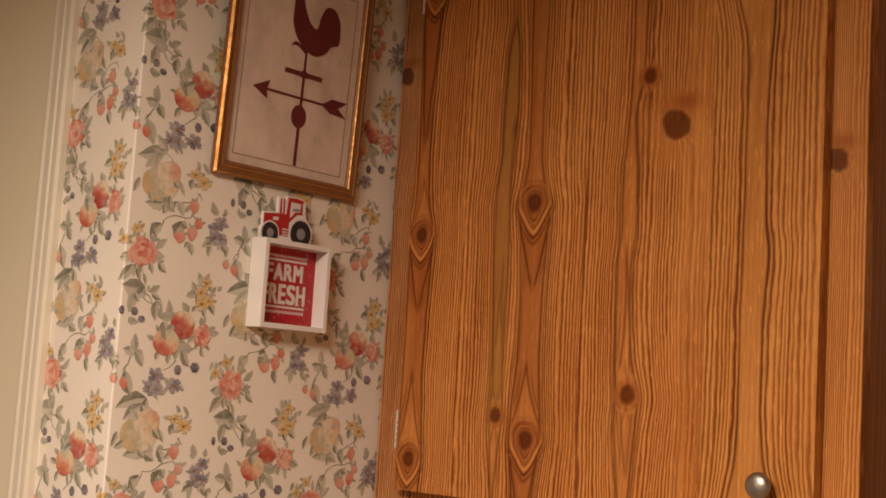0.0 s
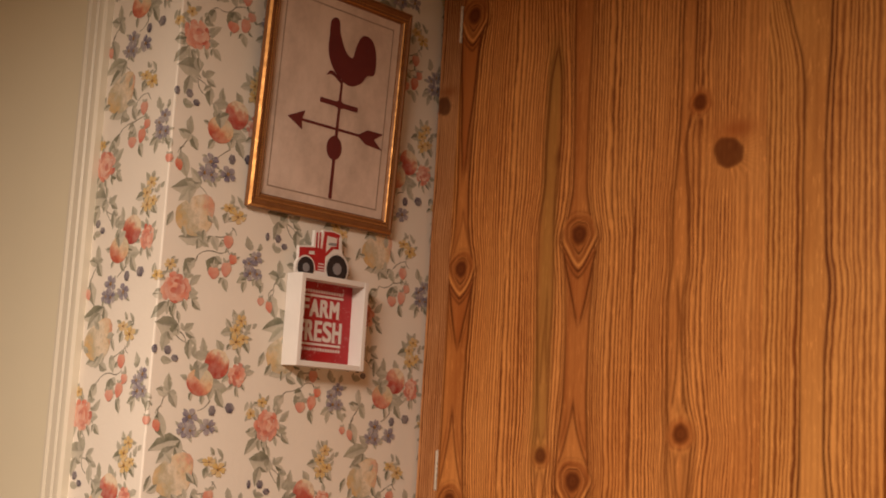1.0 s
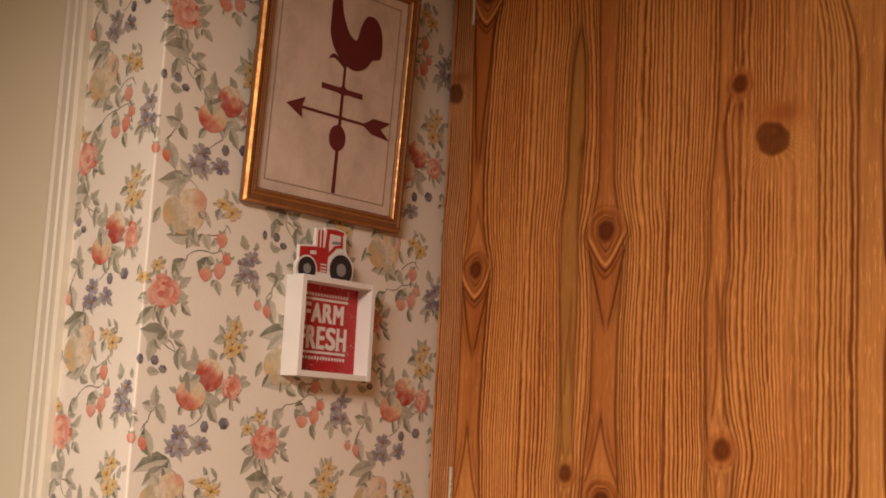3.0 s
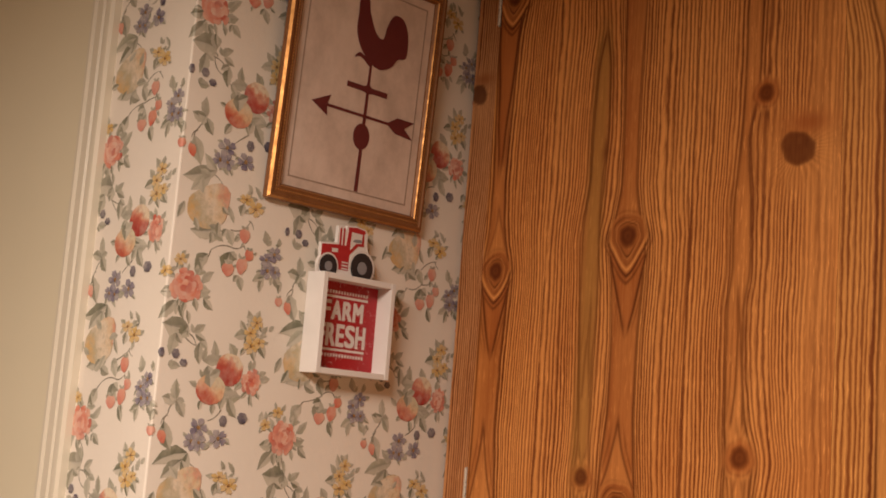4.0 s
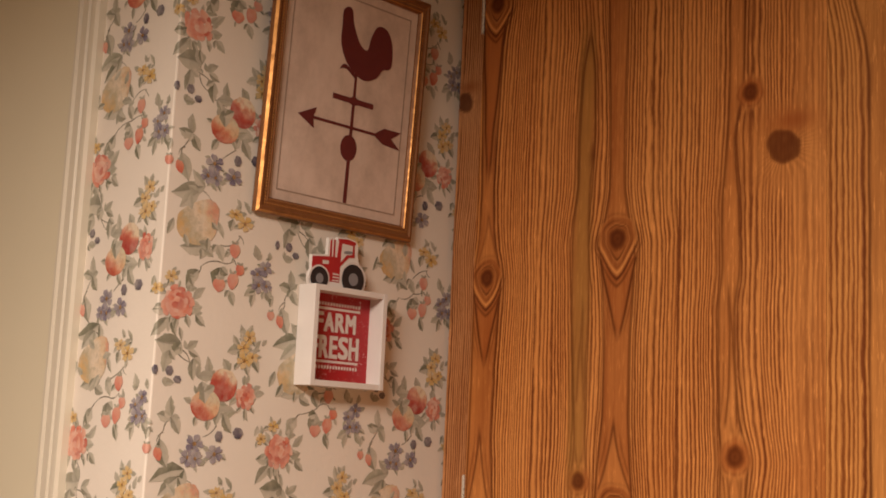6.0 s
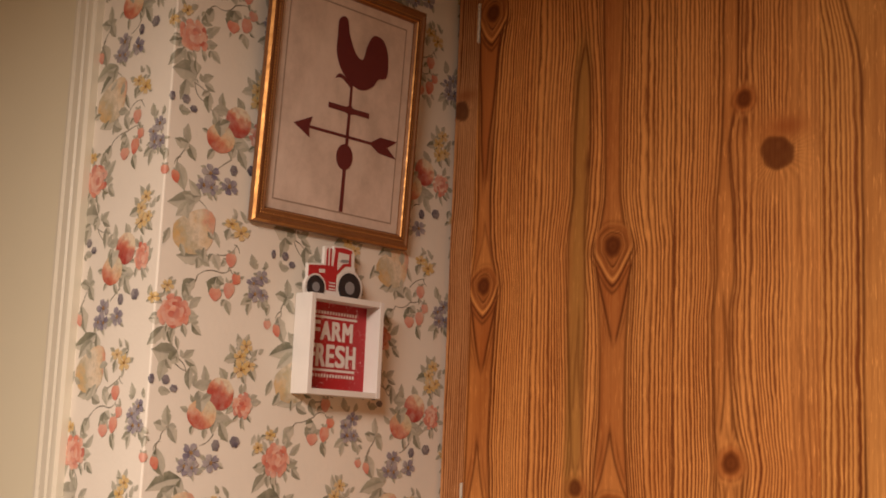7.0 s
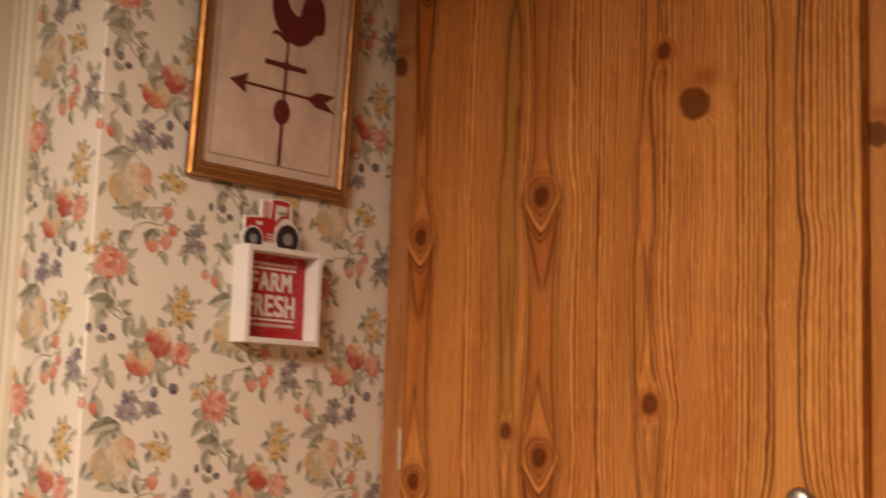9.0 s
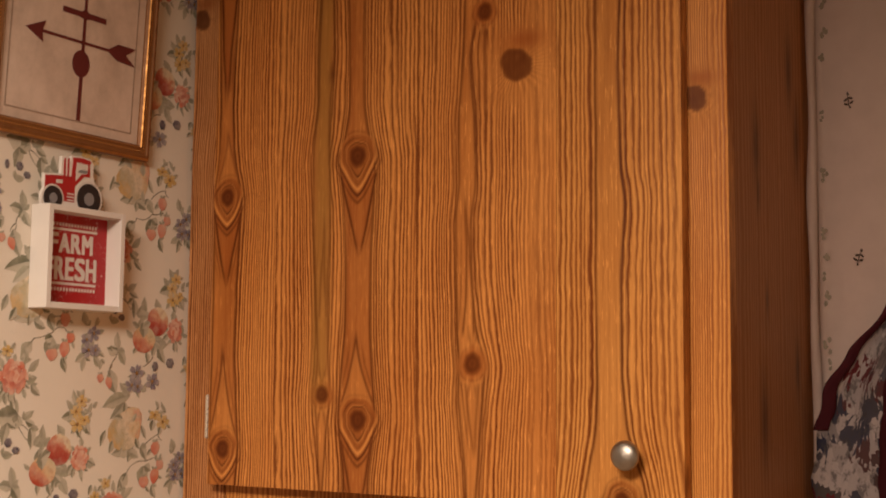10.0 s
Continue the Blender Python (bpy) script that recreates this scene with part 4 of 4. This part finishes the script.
plank(
    0.332, 0.493, 0.0052, 23,
    bands=[
        (0.12, 0.80, [(2.23, 0.390, 0.404), (2.06, 0.388, 0.405), (1.98, 0.389, 0.404), (1.93, 0.387, 0.394), (1.87, 0.382, 0.400), (1.80, 0.383, 0.402), (1.76, 0.379, 0.396), (1.70, 0.380, 0.397), (1.645, 0.382, 0.404), (1.615, 0.385, 0.415), (1.58, 0.384, 0.412), (1.53, 0.390, 0.408), (1.48, 0.394, 0.404)])],
    knots=[(0.4000, 1.616, 0.0100, "spot"), (0.4120, 1.975, 0.0085, "spot"), (0.4480, 1.915, 0.0168, "plug")],
    vees=[(0.396, 1.64, 0.0065, 0.390, 1.795, 0.75), (0.400, 1.600, 0.0080, 0.402, 1.52, 0.20)],
    faint=[(0.455, 0.530, 0.42)], leans=[(0.425, 1.93, 0.025, 0.05, -0.006), (0.43, 1.63, 0.03, 0.06, -0.005)])
plank(
    0.493, DOOR_R, 0.0074, 24,
    bands=[(0.0, 0.85, [(2.23, 0.500, 0.570), (2.12, 0.503, 0.566), (2.06, 0.516, 0.563), (2.01, 0.530, 0.562), (1.97, 0.5345, 0.560), (1.90, 0.5345, 0.5575), (1.80, 0.5345, 0.560), (1.77, 0.534, 0.565), (1.70, 0.534, 0.560), (1.60, 0.536, 0.561), (1.55, 0.534, 0.566), (1.51, 0.526, 0.580), (1.48, 0.520, 0.586)])],
    knots=[(0.560, 1.489, 0.0085, "eye")], sway=0.0034, wood=PALE_PINE)

knob_bm = turned([(0.0, 0.0), (0.0075, 0.0), (0.0075, 0.0025), (0.0055, 0.0055), (0.0055, 0.0110), (0.0085, 0.0135), (0.0135, 0.0165), (0.0160, 0.0205), (0.0150, 0.0245), (0.0115, 0.0275), (0.0060, 0.0292), (0.0, 0.0298)])
knob = part("knob", knob_bm, PEWTER, cabinet_door, "round brushed pewter knob")
knob.matrix_local = pose(0.571, 0, 1.532) @ Matrix.Scale(0.87, 4)


def hinge(z):
    bm = bmesh.new()
    bmesh.ops.create_cone(bm, cap_ends=True, segments=14, radius1=0.0022, radius2=0.0022, depth=0.044, matrix=Matrix.Translation((DOOR_L - 0.0055, 0.0040, z)))
    for k in (-0.024, 0.024):
        bmesh.ops.create_uvsphere(bm, u_segments=10, v_segments=6, radius=0.0024, matrix=Matrix.Translation((DOOR_L - 0.0055, 0.0040, z + k * 0.94)))
    box(DOOR_L - 0.0075, DOOR_L - 0.0030, 0.0050, 0.0186, z - 0.020, z + 0.020, 0.0004, bm, 1)
    part("hinge", bm, HINGE_METAL, cabinet_door, "pale metal hinge")


hinge(1.556)
hinge(2.125)

# ---- framed picture ----
LEAN = 2.9
PIC_W, PIC_H, RAIL = 0.232, 0.285, 0.0175
picture = thing("framed_picture", "gilt-framed print of a wine-red weather vane, hung leaning forward", "picture", at=Matrix(((0, 0, 1, 0.0015), (1, 0, 0, -0.2895), (0, 1, 0, 1.842), (0, 0, 0, 1))) @ pose(0, 0, 0, LEAN, 0, 0))


def mitred_frame():
    """A moulding run round the four sides; profile: inwards, and out from the wall."""
    profile = [(0.0020, 0.0), (0.0002, 0.0050), (0.0010, 0.0110), (0.0032, 0.0150), (0.0060, 0.0152), (0.0072, 0.0138), (0.0092, 0.0128), (0.0125, 0.0132), (0.0138, 0.0142), (0.0148, 0.0140), (0.0156, 0.0124), (0.0164, 0.0112), (0.0170, 0.0104), (RAIL, 0.0092), (RAIL, 0.0)]
    # Only these faces are gold: glints and shade are set by face colour.
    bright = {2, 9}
    bm = bmesh.new()
    loops = []
    for d, h in profile:
        loops.append([bm.verts.new((a, b, h * 0.72)) for a, b in ((d, d), (PIC_W - d, d), (PIC_W - d, PIC_H - d), (d, PIC_H - d))])
    for i, (p, q) in enumerate(zip(loops, loops[1:])):
        for k in range(4):
            f = bm.faces.new((p[k], p[(k + 1) % 4], q[(k + 1) % 4], q[k]))
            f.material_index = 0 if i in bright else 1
    bmesh.ops.recalc_face_normals(bm, faces=list(bm.faces))
    return bm


def beads():
    bm = bmesh.new()
    d, pitch = 0.0108, 0.0034
    for a0, b0, a1, b1 in ((d, d, PIC_W - d, d), (PIC_W - d, d, PIC_W - d, PIC_H - d), (PIC_W - d, PIC_H - d, d, PIC_H - d), (d, PIC_H - d, d, d)):
        n = int(math.hypot(a1 - a0, b1 - b0) / pitch)
        for i in range(n):
            t = i / n
            bmesh.ops.create_icosphere(bm, subdivisions=1, radius=0.0010, matrix=Matrix.Translation((a0 + (a1 - a0) * t, b0 + (b1 - b0) * t, 0.0128 * 0.72)))
    for f in bm.faces:
        f.smooth = True
    return bm


def flat(points, low, high):
    return prism(points, high - low, at=lambda a, b, c: (a, b, low + c))


part("frame_moulding", mitred_frame(), [GILT, GILT_DARK], picture, "worn gilt and brown moulding with glints and shade in its colours")
tagged(part("bead_trim", beads(), GILT, picture, "gilt beading"), kind="stuff")
part("print_sheet", box(RAIL - 0.003, PIC_W - RAIL + 0.003, RAIL - 0.003, PIC_H - RAIL + 0.003, 0.002, 0.0045), AGED_PAPER, picture, "aged buff paper")


def border_lines(parent):
    m, w, lo, hi = 0.0275, 0.0018, 0.0046, 0.0048
    for a0, a1, b0, b1 in ((m, PIC_W - m, m, m + w), (m, PIC_W - m, PIC_H - m - w, PIC_H - m), (m, m + w, m + w, PIC_H - m - w), (PIC_W - m - w, PIC_W - m, m + w, PIC_H - m - w)):
        part("border_line", box(a0, a1, b0, b1, lo, hi), BORDER_INK, parent)


border_lines(picture)
INK_LO, INK_HI = 0.0047, 0.0050
VANE_A = 0.1255
part("pole", flat([(VANE_A - 0.0026, 0.0295), (VANE_A + 0.0026, 0.0295), (VANE_A + 0.0020, 0.144), (VANE_A + 0.0016, 0.180), (VANE_A - 0.0016, 0.180), (VANE_A - 0.0020, 0.144)], INK_LO, INK_HI), WINE_INK, picture)
part("disc", flat(oval(0.1240, 0.0905, 0.0122, 0.0145), INK_LO, INK_HI + 0.0001), WINE_INK, picture)
part("cross_bar", flat([(0.094, 0.1405), (0.118, 0.1405), (0.1255, 0.1385), (0.133, 0.1405), (0.1555, 0.1405), (0.1555, 0.1465), (0.131, 0.1465), (0.1255, 0.1500), (0.120, 0.1465), (0.094, 0.1465)], INK_LO, INK_HI + 0.0002), WINE_INK, picture)
part("arrow", flat([(0.047, 0.1135), (0.0725, 0.1250), (0.0690, 0.1150), (0.162, 0.1150), (0.176, 0.1232), (0.203, 0.1232), (0.188, 0.1135), (0.203, 0.1030), (0.175, 0.1050), (0.162, 0.1120), (0.0690, 0.1120), (0.0705, 0.1020)], INK_LO, INK_HI + 0.0003), WINE_INK, picture)
SILHOUETTE = [(0.0985, 0.240), (0.1050, 0.246), (0.1115, 0.243), (0.1155, 0.228), (0.1270, 0.209), (0.1390, 0.205), (0.1440, 0.222), (0.1530, 0.236), (0.1680, 0.234), (0.1770, 0.218), (0.1775, 0.194), (0.1650, 0.188), (0.1560, 0.177), (0.1400, 0.170), (0.1240, 0.174), (0.1080, 0.186), (0.0990, 0.204), (0.0985, 0.224)]
part("ornament", flat(smooth_outline(SILHOUETTE, 5), INK_LO, INK_HI + 0.0004), WINE_INK, picture, "plain rounded wine-red silhouette")
part("curl", flat(smooth_outline([(0.1005, 0.1750), (0.1060, 0.1815), (0.1150, 0.1790), (0.1255, 0.1720), (0.1250, 0.1685), (0.1140, 0.1750), (0.1065, 0.1770)], 4), INK_LO, INK_HI + 0.0001), WINE_INK, picture)

# ---- shadow box sign ----
BOX_Y0, BOX_Y1, BOX_Z0, BOX_Z1, BOX_D, BOX_T = -0.2150, -0.1075, 1.6690, 1.7755, 0.0268, 0.0062
sign = thing("box_sign", "white wooden box sign with worn red panel and words", "sign", at=pose(0, BOX_Y0, BOX_Z0))
BW, BH = BOX_Y1 - BOX_Y0, BOX_Z1 - BOX_Z0
part("side", box(0.0005, BOX_D, 0, BOX_T, 0, BH, 0.0006), BOX_WHITE, sign)
part("side", box(0.0005, BOX_D, BW - BOX_T, BW, 0, BH, 0.0006), BOX_WHITE, sign)
part("top", box(0.0005, BOX_D - 0.0003, BOX_T, BW - BOX_T, BH - BOX_T, BH, 0.0006), BOX_WHITE, sign)
part("bottom", box(0.0005, BOX_D - 0.0003, BOX_T, BW - BOX_T, 0, BOX_T, 0.0006), BOX_WHITE, sign)
panel = part("panel", box(0.0008, 0.0055, BOX_T, BW - BOX_T, BOX_T, BH - BOX_T), SIGN_RED, sign, "worn red panel")


def letter(char, y0, y1, z0, z1, parent):
    """One bold narrow capital that fills the given field; a few offset layers thicken its strokes."""
    data = bpy.data.curves.new("letter", "FONT")
    data.body, data.size = char, 1.0
    probe = new("letter", data)
    bpy.context.view_layer.update()
    mesh = bpy.data.meshes.new_from_object(probe.evaluated_get(bpy.context.evaluated_depsgraph_get()))
    bpy.data.objects.remove(probe)
    lo = Vector([min(v.co[i] for v in mesh.vertices) for i in range(3)])
    hi = Vector([max(v.co[i] for v in mesh.vertices) for i in range(3)])
    bm = bmesh.new()
    fat = 0.0011
    for k, (dy, dz) in enumerate(((-1, 0), (1, 0), (0, 0), (-1, 0.7), (1, 0.7), (-1, -0.7), (1, -0.7))):
        made = []
        for v in mesh.vertices:
            a, b = (v.co.x - lo.x) / (hi.x - lo.x), (v.co.y - lo.y) / (hi.y - lo.y)
            made.append(bm.verts.new((0.0056 + 0.00002 * k, y0 + fat + (y1 - y0 - 2 * fat) * a + dy * fat, z0 + fat * 0.7 + (z1 - z0 - 1.4 * fat) * b + dz * fat)))
        for f in mesh.polygons:
            bm.faces.new([made[i] for i in f.vertices])
    bpy.data.meshes.remove(mesh)
    part("letter", bm, SIGN_WHITE, parent, "white capital " + char)


def words(text, right, widths, z0, z1):
    """Letters set from the right-hand end."""
    y = right - BOX_Y0
    for char, w in zip(reversed(text), reversed(widths)):
        letter(char, y - w + 0.0004, y - 0.0004, z0 - BOX_Z0, z1 - BOX_Z0, panel)
        y -= w


words("FARM", -0.1335, (0.0125, 0.0165, 0.0155, 0.0165), 1.7285, 1.7495)
words("FRESH", -0.1275, (0.0125, 0.0148, 0.0132, 0.0158, 0.0158), 1.7000, 1.7245)
for z in (1.7535, 1.6965):
    part("stripe", box(0.0054, 0.0058, BOX_T + 0.001, -0.1285 - BOX_Y0, z - BOX_Z0 - 0.0013, z - BOX_Z0 + 0.0013), SIGN_WHITE, panel)


def dots(z):
    n = 19
    for i in range(n):
        y = BOX_T + 0.003 + (-0.1305 - BOX_Y0 - BOX_T - 0.003) * i / (n - 1)
        part("dot", prism(oval(y, z - BOX_Z0, 0.0013, 0.0021, 10), 0.0003, at=lambda a, b, c: (0.0055 + c, a, b)), SIGN_WHITE, panel)


dots(1.7585)
dots(1.6905)

# ---- wooden tractor on the box ----
tractor = thing("toy_tractor", "flat red wooden tractor with black wheels on a white box", "toy", at=pose(0.0045, BOX_Y0, BOX_Z1))


def slab(points, low, high, bevel=0.0):
    return prism(points, high - low, bevel, at=lambda a, b, c: (low + c, a, b))


FW, RW = (0.0142, 0.0075), (0.0635, 0.0118)
back_outline = [(0.0015, 0.0), (0.0835, 0.0)] + oval(*RW, 0.0205, 0.0195, 14, -30, 62) + [(0.0700, 0.0375), (0.0700, 0.0500), (0.0665, 0.0545), (0.0530, 0.0565), (0.0380, 0.0550), (0.0370, 0.0500), (0.0330, 0.0545), (0.0250, 0.0530), (0.0245, 0.0345), (0.0020, 0.0320)] + oval(*FW, 0.0150, 0.0145, 8, 140, 215)
part("backing", slab(back_outline, 0.0062, 0.0100, 0.0006), BOX_WHITE, tractor, "white cut-out edge")
part("hood", slab([(0.0032, 0.0160), (0.0036, 0.0302), (0.0270, 0.0326), (0.0400, 0.0330), (0.0440, 0.0230), (0.0435, 0.0060), (0.0260, 0.0060), (0.0180, 0.0160)], 0.0099, 0.0104), TRACTOR_RED, tractor, "red hood")
part("cab", slab([(0.0385, 0.0330), (0.0405, 0.0505), (0.0395, 0.0535), (0.0530, 0.0548), (0.0650, 0.0530), (0.0655, 0.0505), (0.0635, 0.0495), (0.0645, 0.0355), (0.0560, 0.0350), (0.0430, 0.0230)], 0.0099, 0.0106), TRACTOR_RED, tractor, "red cab")
part("window", slab([(0.0440, 0.0370), (0.0450, 0.0490), (0.0610, 0.0485), (0.0605, 0.0385), (0.0520, 0.0370), (0.0445, 0.0290)], 0.0105, 0.0108), SIGN_WHITE, tractor, "white window")
part("seat", slab(smooth_outline([(0.0480, 0.0385), (0.0590, 0.0390), (0.0600, 0.0420), (0.0500, 0.0415)], 3), 0.0107, 0.0110), HUB_GREY, tractor)
part("exhaust", slab([(0.0280, 0.0320), (0.0280, 0.0500), (0.0300, 0.0520), (0.0305, 0.0320)], 0.0099, 0.0105), TRACTOR_RED, tractor)
part("exhaust", slab([(0.0330, 0.0322), (0.0330, 0.0515), (0.0350, 0.0520), (0.0352, 0.0322)], 0.0099, 0.0105), TRACTOR_RED, tractor)
part("badge", slab([(0.0180, 0.0235), (0.0180, 0.0275), (0.0265, 0.0282), (0.0265, 0.0242)], 0.0103, 0.0106), SIGN_WHITE, tractor)
for k in range(3):
    part("step", slab([(0.0335, 0.0070 + 0.0034 * k), (0.0335, 0.0084 + 0.0034 * k), (0.0425, 0.0084 + 0.0034 * k), (0.0425, 0.0070 + 0.0034 * k)], 0.0103, 0.0107), SIGN_WHITE, tractor)


def wheel(c, r, low):
    part("fender", slab(oval(*c, r * 1.16, r * 1.16, 24, -8, 188), low - 0.0004, low + 0.0002), SIGN_WHITE, tractor, "white mudguard line")
    cut = math.degrees(math.asin(min(0.98, c[1] / r)))
    tyre = part("wheel", slab(oval(*c, r, r, 30, -cut, 180 + cut), low, low + 0.0007, 0.0003), TYRE_BLACK, tractor, "black worn tyre")
    part("hub", slab(oval(*c, r * 0.42, r * 0.42, 18), low + 0.0006, low + 0.0010), HUB_GREY, tyre, "grey hub")
    return tyre


wheel(FW, 0.0126, 0.0106)
wheel(RW, 0.0166, 0.0106)

# ---- behind the cabinet: curtain, quilt ----


def curtain():
    ob = thing("curtain", "off-white cotton curtain printed with small dark sprigs", "curtain", at=pose(0.6715, 0.292, 1.10))
    nx, nz, w, h = 90, 60, 0.62, 1.26
    bm = bmesh.new()

    def depth(x, z):
        return -0.010 + 0.007 * math.sin(x * 26 + 0.6 * math.sin(z * 3)) + 0.004 * math.sin(x * 61 + z * 2.0) + 0.002 * math.sin(z * 9 + x * 15)

    grid = [[bm.verts.new((w * i / nx, depth(w * i / nx, h * j / nz), h * j / nz)) for i in range(nx + 1)] for j in range(nz + 1)]
    for j in range(nz):
        for i in range(nx):
            bm.faces.new((grid[j][i], grid[j][i + 1], grid[j + 1][i + 1], grid[j + 1][i])).smooth = True
    bmesh.ops.solidify(bm, geom=list(bm.faces), thickness=0.0008)
    part("fabric", bm, CURTAIN_CLOTH, ob)
    rng = random.Random(8)

    def mark(bm2, x, z, r, count):
        for k in range(count):
            a, d = rng.uniform(0, 6.28), r * rng.uniform(0.1, 1.15)
            cx, cz = x + 0.55 * d * math.cos(a), z + 1.2 * d * math.sin(a)
            ring = [(cx + r * 0.36 * math.cos(t) * rng.uniform(0.7, 1.2), cz + r * 0.48 * math.sin(t) * rng.uniform(0.7, 1.2)) for t in [i * 0.898 for i in range(7)]]
            bm2.faces.new([bm2.verts.new((px, depth(px, pz) - 0.0020, pz)) for px, pz in ring])

    def sprig(bm2, x, z, lean):
        """A stem with two pairs of small leaves and a bud."""
        for du, dv, ra, rb, turn in ((0, 0, 0.0007, 0.0085, 0), (-0.0027, 0.0020, 0.0028, 0.0012, 25), (0.0027, 0.0026, 0.0028, 0.0012, -25), (-0.0030, -0.0030, 0.0030, 0.0013, -20), (0.0031, -0.0022, 0.0026, 0.0013, 30), (0.0004, 0.0080, 0.0014, 0.0020, 0), (0.0006, -0.0075, 0.0011, 0.0014, 0)):
            ca, sa = math.cos(radians(turn + lean)), math.sin(radians(turn + lean))
            cl, sl = math.cos(radians(lean)), math.sin(radians(lean))
            cx, cz = x + du * cl - dv * sl, z + du * sl + dv * cl
            ring = []
            for i in range(9):
                a, b = ra * math.cos(i * 0.698) * rng.uniform(0.8, 1.2), rb * math.sin(i * 0.698) * rng.uniform(0.8, 1.2)
                ring.append((cx + a * ca - b * sa, cz + a * sa + b * ca))
            bm2.faces.new([bm2.verts.new((px, depth(px, pz) - 0.0020, pz)) for px, pz in ring])

    sprigs, border, hem = bmesh.new(), bmesh.new(), bmesh.new()
    for i in range(9):
        for j in range(9):
            sprig(sprigs, 0.0355 + 0.0078 * (j % 2) + 0.075 * i, 0.118 + 0.172 * j - (0.02 if i % 2 else 0), rng.uniform(-28, 28))
    z = 0.02
    while z < 1.22:
        mark(border, 0.0075 + rng.uniform(-0.003, 0.003), z, rng.uniform(0.0045, 0.0075), rng.randint(3, 6))
        z += rng.choice((0.022, 0.028, 0.034, 0.05, 0.065))
    rows = []
    for j in range(121):
        v = h * j / 120
        sway = 0.0010 * math.sin(v * 17) + 0.0006 * math.sin(v * 41 + 1)
        rows.append([hem.verts.new((-0.0052 + sway + (0.0052 + 0.0008 * math.sin(v * 29)) * math.cos(a), -0.004 - 0.0075 * math.sin(a), v)) for a in [math.pi * k / 10 for k in range(11)]])
    for p, q in zip(rows, rows[1:]):
        for k in range(10):
            hem.faces.new((p[k + 1], p[k], q[k], q[k + 1])).smooth = True
    bmesh.ops.solidify(hem, geom=list(hem.faces), thickness=0.0008)
    part("hem", hem, CURTAIN_CLOTH, ob, "rolled off-white hem")
    tagged(part("sprig_print", sprigs, SPRIG_INK, ob), kind="stuff")
    tagged(part("leaf_border_print", border, LEAF_INK, ob), kind="stuff")


curtain()


def quilt():
    """A folded quilted cloth that hangs from a peg and spreads downwards."""
    ob = thing("quilt", "hanging patchwork quilt with a wine-red binding", "quilt", at=pose(0, 0, 0))
    top_z, low_z, cx = 1.735, 1.05, 0.812

    def half(z):
        drop = top_z - z
        return float(np.interp(drop, (0, 0.052, 0.10, 0.127, 0.175, 0.21, 0.685), (0.018, 0.063, 0.103, 0.119, 0.138, 0.143, 0.152))) + 0.002 * math.sin(z * 60) + 0.002 * math.sin(z * 131)

    def depth(s, z):
        t = (top_z - z) / (top_z - low_z)
        return 0.262 - 0.020 * math.cos(s * 2.2) - 0.008 * math.sin(s * 9 + z * 11) - 0.005 * math.sin(s * 17 - z * 8) - 0.02 * t

    n, m = 48, 70
    body, edge = bmesh.new(), bmesh.new()
    for bm, s0, s1, lift in ((body, -0.99, 0.93, 0.0), (edge, -1.015, -0.91, -0.0025), (edge, 0.91, 1.0, -0.0025), (edge, -0.52, -0.30, -0.004), (edge, 0.10, 0.30, -0.004)):
        cols = n if bm is body else 5
        grid = []
        for j in range(m + 1):
            z = top_z + ((low_z - top_z) if s1 > -0.9 else -0.185) * j / m
            row = []
            for i in range(cols + 1):
                s = s0 + (s1 - s0) * i / cols
                puff = 0.0035 * abs(math.sin(z * 42)) * abs(math.sin(s * 9))
                row.append(bm.verts.new((cx + s * half(z), depth(s, z) - puff + lift, z)))
            grid.append(row)
        for j in range(m):
            for i in range(cols):
                bm.faces.new((grid[j][i], grid[j + 1][i], grid[j + 1][i + 1], grid[j][i + 1])).smooth = True
    bmesh.ops.solidify(body, geom=list(body.faces), thickness=0.004)
    bmesh.ops.solidify(edge, geom=list(edge.faces), thickness=0.007)
    part("patchwork", body, QUILT, ob, "grey, navy and olive printed patchwork")
    part("binding", edge, WINE_CLOTH, ob, "wine-red binding")
    peg = turned([(0.0, 0.0), (0.012, 0.0), (0.012, 0.006), (0.006, 0.010), (0.006, 0.055), (0.009, 0.062), (0.0, 0.066)], 16)
    p = part("peg", peg, DARK_WOOD, ob, "dark wooden peg")
    p.matrix_local = pose(cx, BACK_Y - 0.001, top_z - 0.008)


quilt()
